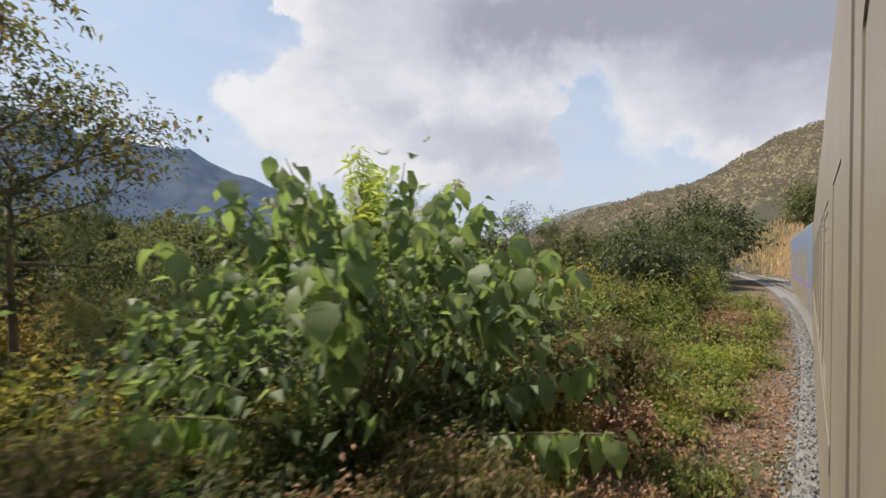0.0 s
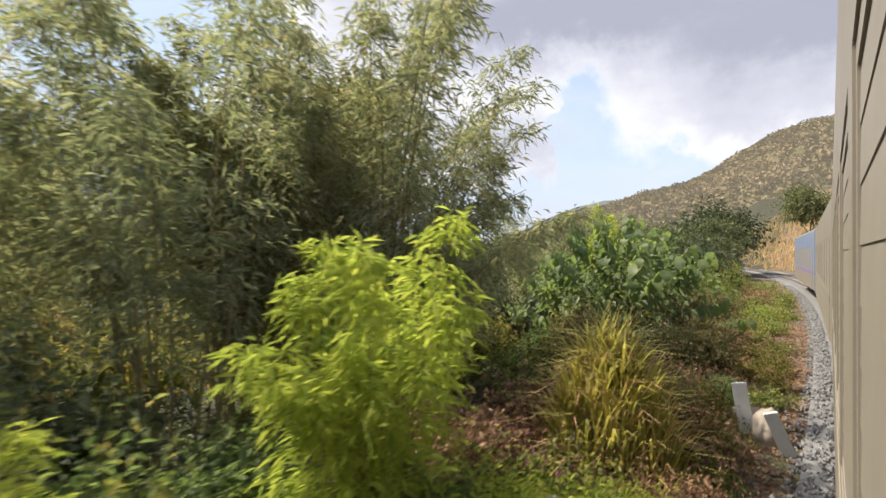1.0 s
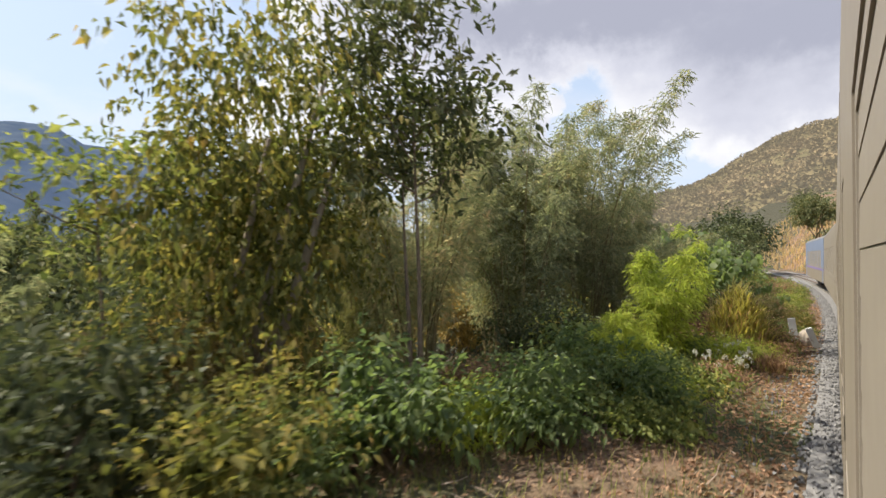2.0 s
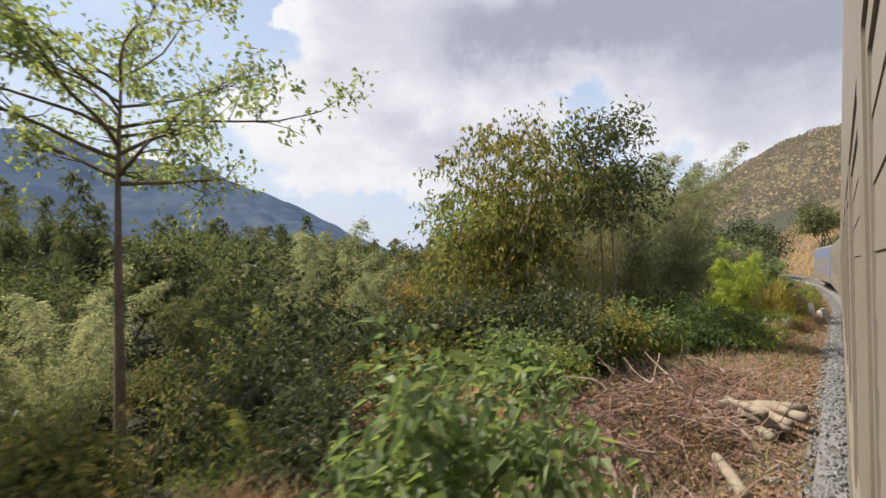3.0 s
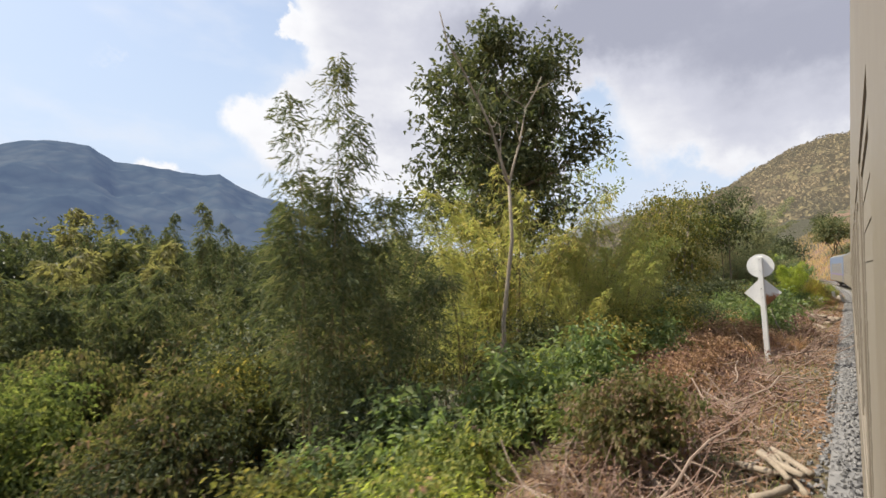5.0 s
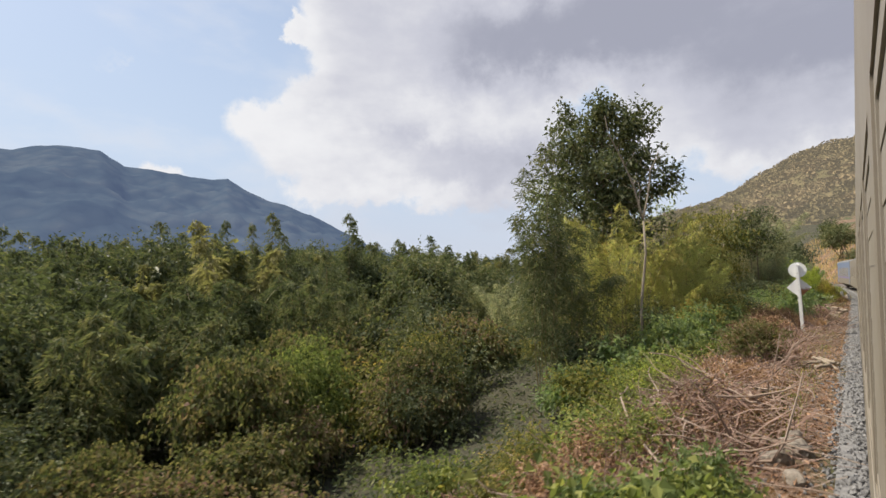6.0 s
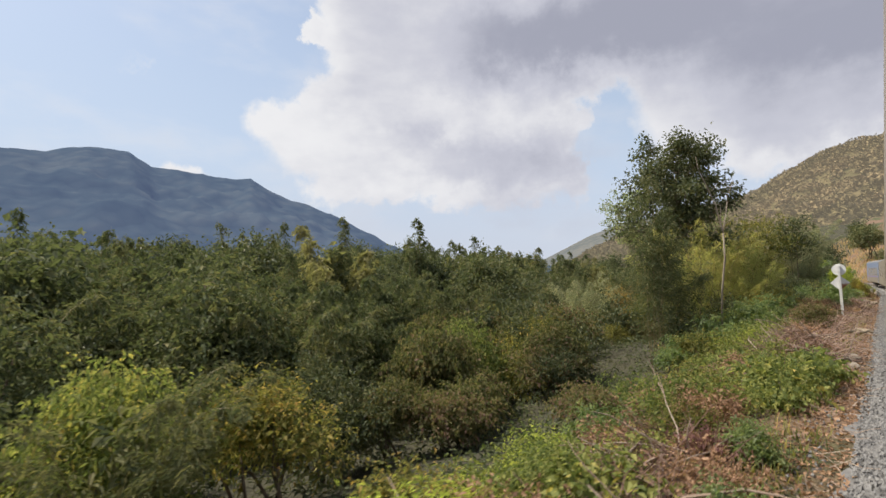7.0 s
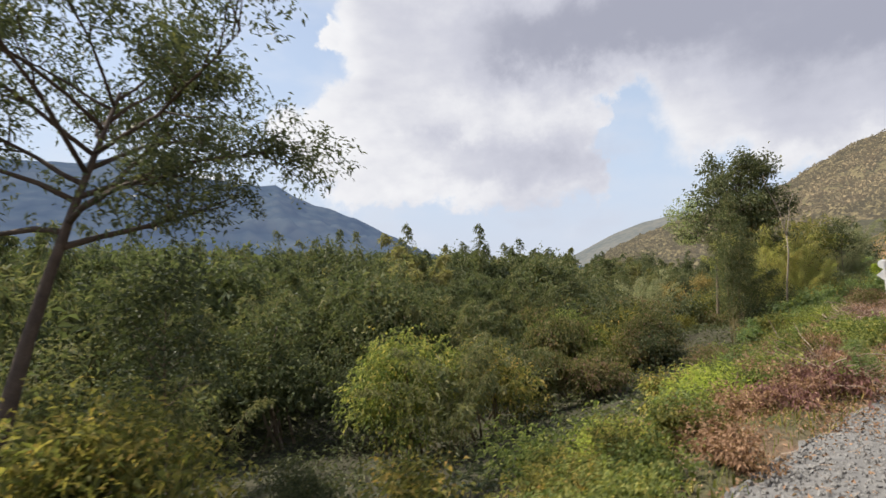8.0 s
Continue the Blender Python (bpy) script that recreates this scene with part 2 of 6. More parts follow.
def ground_material():
    mat, nt, add, bsdf, out = material("hillside_soil", 0.95)
    pos = add("ShaderNodeNewGeometry").outputs["Position"]
    big = add("ShaderNodeTexNoise", pos, None, 0.22, 5.0, 0.6).outputs[0]
    small = add("ShaderNodeTexNoise", pos, None, 7.0, 6.0, 0.7).outputs[0]
    grit = add("ShaderNodeTexVoronoi", pos, None, 22.0).outputs[0]
    soil = ramp_node(add, small, [(0.25, (0.06, 0.038, 0.026)), (0.5, (0.155, 0.098, 0.064)), (0.75, (0.29, 0.195, 0.13))])
    green = ramp_node(add, small, [(0.25, (0.02, 0.03, 0.012)), (0.5, (0.055, 0.065, 0.024)), (0.75, (0.11, 0.105, 0.04))])
    f = add("ShaderNodeMapRange", big, 0.46, 0.62, 0.0, 1.0)
    mix = add("ShaderNodeMix", f.outputs[0], data_type="RGBA")
    nt.links.new(soil, mix.inputs[6])
    nt.links.new(green, mix.inputs[7])
    # darker soil tones, blended in with distance from the line
    valley_soil = ramp_node(add, small, [(0.25, (0.016, 0.016, 0.009)), (0.5, (0.04, 0.038, 0.02)), (0.75, (0.085, 0.075, 0.036))])
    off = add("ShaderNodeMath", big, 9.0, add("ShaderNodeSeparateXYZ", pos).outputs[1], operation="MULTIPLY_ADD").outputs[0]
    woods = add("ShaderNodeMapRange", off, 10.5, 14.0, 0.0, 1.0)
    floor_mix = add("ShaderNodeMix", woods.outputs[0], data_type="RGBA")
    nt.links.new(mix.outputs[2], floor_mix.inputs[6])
    nt.links.new(valley_soil, floor_mix.inputs[7])
    nt.links.new(floor_mix.outputs[2], bsdf.inputs["Base Color"])
    h = add("ShaderNodeMath", grit, 0.5, small, operation="MULTIPLY_ADD").outputs[0]
    bp = add("ShaderNodeBump", 0.8, 0.06)
    nt.links.new(h, bp.inputs["Height"])
    nt.links.new(bp.outputs[0], bsdf.inputs["Normal"])
    return mat


def slope_material(name, dark, mid_tone, light, scale, haze, haze_glow):
    """A wooded slope far off: crowns as tone and relief, and the haze before it painted on as a glow."""
    mat, nt, add, bsdf, out = material(name, 1.0)
    pos = add("ShaderNodeNewGeometry").outputs["Position"]
    crowns = add("ShaderNodeTexVoronoi", pos, None, scale).outputs[0]
    big = add("ShaderNodeTexNoise", pos, None, scale * 0.12, 6.0, 0.65).outputs[0]
    f = add("ShaderNodeMath", crowns, -0.35, big, operation="MULTIPLY_ADD").outputs[0]
    f = add("ShaderNodeMath", f, 0.12, operation="ADD").outputs[0]
    col = ramp_node(add, f, [(0.2, dark), (0.42, mid_tone), (0.62, light)])
    nt.links.new(col, bsdf.inputs["Base Color"])
    bsdf.inputs["Specular IOR Level"].default_value = 0.0
    bp = add("ShaderNodeBump", 0.7, 4.0)
    nt.links.new(crowns, bp.inputs["Height"])
    bp.invert = True
    nt.links.new(bp.outputs[0], bsdf.inputs["Normal"])
    # distance haze is imitated by emission; the slope itself is no source
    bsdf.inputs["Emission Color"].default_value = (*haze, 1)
    bsdf.inputs["Emission Strength"].default_value = haze_glow
    return mat


GROUND = ground_material()
# the dry hill's crowns and soil both carry a warm painted haze
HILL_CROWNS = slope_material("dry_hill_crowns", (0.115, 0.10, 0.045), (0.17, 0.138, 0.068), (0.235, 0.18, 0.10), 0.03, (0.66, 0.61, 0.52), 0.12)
# blue haze sits in the mountain's base tones and in its glow
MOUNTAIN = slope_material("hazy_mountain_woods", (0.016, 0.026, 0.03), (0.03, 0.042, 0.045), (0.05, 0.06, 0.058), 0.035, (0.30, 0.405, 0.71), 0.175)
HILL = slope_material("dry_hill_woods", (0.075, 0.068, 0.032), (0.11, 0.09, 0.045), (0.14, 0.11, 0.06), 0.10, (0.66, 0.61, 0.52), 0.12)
# pale blue emission paints the haze over all the farthest hills
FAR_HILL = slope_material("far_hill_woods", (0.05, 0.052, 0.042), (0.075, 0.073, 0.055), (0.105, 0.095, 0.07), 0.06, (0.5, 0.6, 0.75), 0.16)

# ---- plan of the line and of the land ----


def side(x):
    """The y of the carriages' outer face: straight, then bending towards the valley."""
    x = np.asarray(x, float)
    bend = np.where(x > 0, np.clip(x, 0, 160) ** 2 / 600 + np.maximum(x - 160, 0) * 0.53, 0)
    return bend - 0.03


def waves(x, y, s):
    return (np.sin(x / s * 1.3 + 0.7 * np.sin(y / s)) + np.sin(y / s * 1.7 + 1.1 * np.sin(x / s * 0.8 + 2)) + np.sin((x + y) / s * 2.3 + 1.0) * 0.5) / 2.5


def ground(x, y):
    x, y = np.asarray(x, float), np.asarray(y, float)
    d = y - side(x)
    k = np.clip((x + 50) / 18, 0, 1)
    k = k * k * (3 - 2 * k)
    start = 2.3 + 3.0 * k
    floor = 9.0 - 2.5 * k
    fall = np.maximum(d - start, 0)
    fall = floor * (1 - np.exp(-fall * (0.60 - 0.26 * k) / floor))
    rise = np.clip((d - 60) / 400, 0, 1) * 5.0
    z = -0.06 - fall + rise
    rough = np.clip((d - 1.0) / 3.0, 0, 1)
    z = z + rough * (0.16 * waves(x, y, 1.7) + 0.10 * waves(x + 31, y, 0.7) + 0.6 * np.clip((d - 12) / 20, 0, 1) * waves(x, y + 9, 9.0))
    z = z - 2.6 * np.exp(-((x + 26.5) / 5.0) ** 2) * np.clip((d - 5.0) / 7.0, 0, 1)
    back = np.maximum(-d - 5.0, 0)
    far = np.clip((x - 40) / 30, 0, 1)
    z = z + np.minimum(back * (0.25 + 0.35 * far), 14 + 8 * far) * (d < 0)
    return z


def part(name, bm_or_data, mat, parent=None, label=""):
    """Links one mesh under a thing or a part."""
    if isinstance(bm_or_data, bmesh.types.BMesh):
        me = bpy.data.meshes.new(name)
        bm_or_data.to_mesh(me)
        bm_or_data.free()
    elif isinstance(bm_or_data, tuple):
        me = bpy.data.meshes.new(name)
        v, f = bm_or_data
        me.from_pydata(v.tolist() if hasattr(v, "tolist") else v, [], f.tolist() if hasattr(f, "tolist") else f)
        me.update()
    else:
        me = bm_or_data
    if mat and not me.materials:
        me.materials.append(mat)
    ob = new(name, me)
    if parent:
        ob.parent = parent
    if label:
        ob["label"] = label
    return ob


def smooth(ob):
    ob.data.polygons.foreach_set("use_smooth", [True] * len(ob.data.polygons))
    return ob


def thing(name, x, y, z, label, category, group="", turn=0.0, size=1.0, kind=""):
    e = new(name)
    e.matrix_basis = pose(x, y, z, 0, 0, turn) @ Matrix.Scale(size, 4)
    return tagged(e, label, category, group, kind)


def grid_mesh(xs, ys, zf):
    X, Y = np.meshgrid(xs, ys)
    Z = zf(X, Y)
    v = np.stack([X.ravel(), Y.ravel(), Z.ravel()], 1)
    nx = len(xs)
    i = np.arange(len(ys) - 1)[:, None] * nx + np.arange(nx - 1)[None, :]
    i = i.ravel()
    return v, np.stack([i, i + 1, i + 1 + nx, i + nx], 1)


def stretch(lo, hi, step, far, grow=1.25):
    a = list(np.arange(lo, hi + step / 2, step))
    s = step
    while a[-1] < far:
        s *= grow
        a.append(a[-1] + s)
    s = step
    while a[0] > -far:
        s *= grow
        a.insert(0, a[0] - s)
    return np.array(a)


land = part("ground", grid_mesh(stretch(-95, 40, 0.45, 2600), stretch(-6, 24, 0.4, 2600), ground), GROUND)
smooth(land)
tagged(land, "brown earthy hillside falling from the railway to a wooded valley", "ground", kind="structure")

# ---- far slopes ----


def slope_point(A, R, profile, near, far, wob, cx):
    """Place on a ridge round the valley: A its compass angle in radians, R the way from foot to crest."""
    pa, pe = np.array(profile).T
    crest = np.tan(np.radians(np.interp(np.degrees(A), pa, pe))) * far
    D = near + (far - near) * R
    up = np.where(R <= 1, np.clip(R, 0, 1) ** 0.9, 1 - (R - 1) * 1.2)
    X, Y = cx + D * np.cos(A), D * np.sin(A)
    rug = np.sin(np.pi * np.clip(R, 0, 1)) * 0.8 + 0.2
    jag = np.array([noise.fractal(Vector((px / far * 22, py / far * 22, 3.0)), 1.0, 2.0, 6) for px, py in zip(X.ravel(), Y.ravel())]).reshape(X.shape)
    return X, Y, -6 + (crest + 6) * up + wob * rug * (0.6 * waves(X, Y, far * 0.05) + 1.3 * jag) + wob * 0.24 * jag


def slope(name, mat, profile, az_lo, az_hi, near, far, step, label, wob, cx=-35.0):
    """A ridge round the valley: profile gives its height in degrees against the compass."""
    azs = np.radians(np.arange(az_lo, az_hi + step / 2, step))
    rs = np.linspace(0, 1.25, 46)
    A, R = np.meshgrid(azs, rs)
    X, Y, Z = slope_point(A, R, profile, near, far, wob, cx)
    v = np.stack([X.ravel(), Y.ravel(), Z.ravel()], 1)
    n = len(azs)
    i = (np.arange(len(rs) - 1)[:, None] * n + np.arange(n - 1)[None, :]).ravel()
    ob = smooth(part(name, (v, np.stack([i, i + 1, i + 1 + n, i + n], 1)), mat))
    return tagged(ob, label, "hill", kind="structure")


MOUNT_CREST = [(25, 0.2), (44, 0.6), (49, 2.7), (53, 4.6), (57, 6.7), (61, 8.0), (64, 9.1), (66, 10.3), (70, 10.1), (73, 10.5), (75.5, 10.6), (77.5, 11.9), (79, 12.2), (81, 11.9), (84, 11.1), (90, 10.6), (100, 11.5), (130, 9.0), (160, 6.0)]
HILL_CREST = [(-130, 8.4), (-60, 14.9), (-20, 14.4), (-5, 13.6), (0, 12.2), (2, 12.0), (4.5, 11.2), (7, 9.9), (9, 8.7), (11, 7.6), (13.5, 6.8), (17, 6.0), (21, 4.8), (25, 3.0), (29, 0.5), (33, -0.5)]
FAR_CREST = [(12, 5.5), (17, 5.9), (20, 5.9), (23, 5.3), (26, 4.2), (29, 2.6), (32, 1.0), (36, 0.3)]
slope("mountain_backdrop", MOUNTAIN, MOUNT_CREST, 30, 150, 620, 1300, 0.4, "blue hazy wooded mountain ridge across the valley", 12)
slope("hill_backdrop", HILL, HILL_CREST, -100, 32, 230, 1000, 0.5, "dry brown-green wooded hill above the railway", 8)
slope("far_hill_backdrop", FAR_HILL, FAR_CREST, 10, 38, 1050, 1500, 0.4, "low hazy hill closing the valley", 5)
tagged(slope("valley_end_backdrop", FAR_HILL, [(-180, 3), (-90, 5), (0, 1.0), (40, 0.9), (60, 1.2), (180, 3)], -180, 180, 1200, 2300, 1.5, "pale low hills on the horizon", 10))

# ---- plant kit ----


def unit(v):
    return v / np.maximum(np.linalg.norm(v, axis=-1, keepdims=True), 1e-9)


def join(chunks):
    vs, fs, n = [], [], 0
    for v, f in chunks:
        vs.append(v)
        fs.append(f + n)
        n += len(v)
    return np.concatenate(vs), np.concatenate(fs)


def leaf_set(rng, pos, axis, length, width, fold=0.25, sag=0.2):
    """Folded pointed leaves: four corners and two faces each."""
    n = len(pos)
    axis = unit(axis)
    rand = unit(rng.normal(size=(n, 3)) * 0.55 + np.array([0, 0, 1.0]))
    sidev = unit(np.cross(axis, rand))
    nrm = np.cross(sidev, axis)
    L, W = np.broadcast_to(length, n)[:, None], np.broadcast_to(width, n)[:, None]
    mid_p = pos + axis * L * 0.42
    a = mid_p + sidev * W * 0.5 + nrm * W * fold
    b = mid_p - sidev * W * 0.5 + nrm * W * fold
    tip = pos + axis * L - np.array([0, 0, 1.0]) * L * sag
    v = np.stack([pos, a, tip, b], 1).reshape(-1, 3)
    i = np.arange(n)[:, None] * 4
    f = np.concatenate([i + [[0, 1, 2]], i + [[0, 2, 3]]], 0)
    return v, f


def tube(points, radii, n=6):
    """A tapered limb along points, in triangles."""
    p = np.asarray(points, float)
    k = len(p)
    d = unit(np.gradient(p, axis=0))
    ref = np.where(np.abs(d[:, 2:3]) > 0.9, np.array([[1.0, 0, 0]]), np.array([[0, 0, 1.0]]))
    s = unit(np.cross(d, ref))
    u = np.cross(s, d)
    a = np.linspace(0, 2 * np.pi, n, endpoint=False)
    r = np.broadcast_to(radii, k)[:, None, None]
    v = (p[:, None] + r * (s[:, None] * np.cos(a)[None, :, None] + u[:, None] * np.sin(a)[None, :, None])).reshape(-1, 3)
    i = np.arange(k - 1)[:, None] * n + np.arange(n)[None, :]
    j = np.arange(k - 1)[:, None] * n + (np.arange(n)[None, :] + 1) % n
    i, j = i.ravel(), j.ravel()
    f = np.concatenate([np.stack([i, j, j + n], 1), np.stack([i, j + n, i + n], 1)])
    caps = [[0, m + 1, m] for m in range(1, n - 1)] + [[(k - 1) * n, (k - 1) * n + m, (k - 1) * n + m + 1] for m in range(1, n - 1)]
    return v, np.concatenate([f, np.array(caps)])


def bend_line(rng, start, direction, length, k=6, wander=0.12, lift=0.0):
    pts, d, p = [np.array(start, float)], np.array(direction, float), np.array(start, float)
    for _ in range(k - 1):
        d = unit(d + rng.normal(size=3) * wander + np.array([0, 0, lift]))
        p = p + d * length / (k - 1)
        pts.append(p)
    return np.array(pts)


def inner_leaves(rng, blobs, n, leaf):
    """The older, larger leaves that fill the heart of a crown."""
    B = np.array(blobs)[rng.integers(0, len(blobs), n)]
    P = B[:, :3] + rng.normal(size=(n, 3)) * 0.36 * np.stack([B[:, 3], B[:, 3], B[:, 4]], 1)
    D = rng.normal(size=(n, 3)) + np.array([0, 0, -0.3])
    return leaf_set(rng, P, D, leaf[0] * rng.uniform(1.3, 2.2, n), leaf[1] * rng.uniform(1.5, 2.4, n), 0.2, 0.2)


def bamboo(name, x, y, seed, h, spread, culms, leaves, mat, leaf=(0.2, 0.03), low=0.25, label="", group="bamboo clumps", base=0.35, arch=1.0, stem=0.028, twig=0.8, knots=11, ring=5, inner=0, toward=None):
    """A clump of arching culms, each a part, with sprays of narrow leaves."""
    rng = np.random.default_rng(seed)
    e = thing(name, x, y, float(ground(x, y)) - 0.1, label or "feathery green bamboo clump with brown arching culms", "bamboo", group)
    spots, dirs = [], []
    for c in range(culms):
        a = rng.uniform(0, 2 * np.pi) if toward is None else radians(toward) + rng.normal() * 0.55
        r0 = base * np.sqrt(rng.random())
        hh = h * rng.uniform(0.6, 1.05)
        lean = spread * rng.uniform(0.25, 1.0)
        u = np.linspace(0, 1, knots)
        out = r0 + lean * (0.35 * u + 0.65 * arch * u ** 2.6)
        zz = hh * (u - 0.16 * arch * u ** 4)
        wob = rng.normal(size=2) * 0.06
        pts = np.stack([np.cos(a) * out + wob[0] * np.sin(u * 6), np.sin(a) * out + wob[1] * np.sin(u * 7), zz], 1)
        smooth(part("culm", tube(pts, stem * (1 - 0.82 * u) * rng.uniform(0.7, 1.2), ring), CULM, e))
        k = leaves // culms // 9
        uu = low + (1 - low) * rng.random(k) ** 0.8
        at = np.stack([np.interp(uu, u, pts[:, j]) for j in range(3)], 1)
        ta = rng.uniform(0, 2 * np.pi, k)
        v = (uu - low) / (1 - low)
        taper = 0.22 + 1.0 * (1 - v) ** 0.75 * np.minimum(1.0, 0.45 + 3.0 * v)
        tw = np.stack([np.cos(ta), np.sin(ta), rng.uniform(-0.35, 0.5, k)], 1) * (rng.uniform(0.35, 1.05, k) * taper)[:, None] * twig
        # along each twig nine leaves
        s = np.tile(np.linspace(0.25, 1.0, 9), (k, 1))
        P = at[:, None] + tw[:, None] * s[..., None] - np.array([0, 0, 1.0]) * (s ** 2)[..., None] * 0.18 * twig
        P = P + rng.normal(size=P.shape) * 0.05
        D = unit(tw)[:, None] * 0.8 + rng.normal(size=P.shape) * 0.55 + np.array([0, 0, -0.45])
        spots.append(P.reshape(-1, 3))
        dirs.append(D.reshape(-1, 3))
    P, D = np.concatenate(spots), np.concatenate(dirs)
    n = len(P)
    if inner:
        heart = [(0, 0, h * (0.2 + 0.4 * (k + 0.5) / inner), 0.3 * spread, h * 0.12) for k in range(inner)]
        part("inner_foliage", inner_leaves(rng, heart, inner * 70, (leaf[0], leaf[1] * 1.6)), mat, e)
    part("foliage", leaf_set(rng, P, D, leaf[0] * rng.uniform(0.6, 1.25, n), leaf[1] * rng.uniform(0.7, 1.2, n), 0.15, 0.25), mat, e)
    return e


def blob_points(rng, blobs, n, skin=0.35):
    """Points in a shell of overlapping ellipsoids, and the way out of them."""
    vol = np.array([b[3] * b[4] for b in blobs])
    pick = rng.choice(len(blobs), n, p=vol / vol.sum())
    d = unit(rng.normal(size=(n, 3)))
    d[:, 2] = np.where(d[:, 2] < -0.35, -d[:, 2], d[:, 2])
    r = 1 - skin * rng.random(n) ** 1.5 + 0.45 * rng.random(n) ** 7
    r = r * (1 + 0.22 * np.sin(d[:, 0] * 7 + pick) * np.sin(d[:, 1] * 6 + 2 * pick) + 0.15 * np.sin(d[:, 2] * 11 + pick))
    B = np.array(blobs)[pick]
    rad = np.stack([B[:, 3], B[:, 3], B[:, 4]], 1)
    return B[:, :3] + d * rad * r[:, None], d


def shrub(name, x, y, seed, w, h, leaves, mat, leaf=(0.10, 0.05), label="", group="shrubs", category="shrub", stems=5, blobs=7, sag=0.25, droop=0.35, skin=0.5, stem_mat=None, z=None, cores=True, lowest=0.3, core_mat=None):
    """A bush: a few bent stems, and a crown of leaf clumps with gaps."""
    rng = np.random.default_rng(seed)
    e = thing(name, x, y, float(ground(x, y)) - 0.05 if z is None else z, label or "green leafy bush on the slope", category, group)
    bl = []
    for _ in range(blobs):
        a, r = rng.uniform(0, 2 * np.pi), w * 0.36 * np.sqrt(rng.random())
        top = h * rng.uniform(lowest, 0.82) * (1 - 0.25 * r / (w * 0.36))
        s = w * rng.uniform(0.16, 0.3)
        bl.append((np.cos(a) * r, np.sin(a) * r, top, s, min(s * rng.uniform(0.6, 1.0), h * 0.3)))
    chunks = []
    for k in range(stems):
        b = bl[k % len(bl)]
        st = rng.normal(size=3) * np.array([0.12 * w, 0.12 * w, 0])
        end = np.array(b[:3])
        midp = (st + end) / 2 + rng.normal(size=3) * 0.06 * w
        chunks.append(tube(np.array([st, midp, end]), np.array([0.022, 0.015, 0.006]) * (0.6 + 0.5 * h), 5))
    if h > 3.5:
        for c in chunks:
            smooth(part("stem", c, stem_mat or BARK, e))
    else:
        part("woody_stem", join(chunks), stem_mat or BARK, e)
    if cores:
        part("inner_foliage", inner_leaves(rng, bl, leaves // 5, leaf), core_mat or mat, e)
    # leaves sit in sprays of six round twig ends
    k = leaves // 6
    P, d = blob_points(rng, bl, k, skin)
    D = d + rng.normal(size=d.shape) * 0.5
    reach = leaf[0] * rng.uniform(1.5, 4.5, (k, 1, 1))
    along = np.linspace(0.0, 1.0, 6)[None, :, None]
    P = (P[:, None] + (unit(D) + np.array([0, 0, 0.25]))[:, None] * along * reach - np.array([0, 0, 1.0]) * along ** 2 * reach * droop * 0.6 + rng.normal(size=(k, 6, 3)) * leaf[0] * 0.3).reshape(-1, 3)
    D = (D[:, None] * 0.7 + rng.normal(size=(k, 6, 3)) * 0.7).reshape(-1, 3) + np.array([0, 0, -droop])
    n = len(P)
    part("foliage", leaf_set(rng, P, D, leaf[0] * rng.uniform(0.6, 1.3, n), leaf[1] * rng.uniform(0.7, 1.2, n), 0.2, sag), mat, e)
    return e


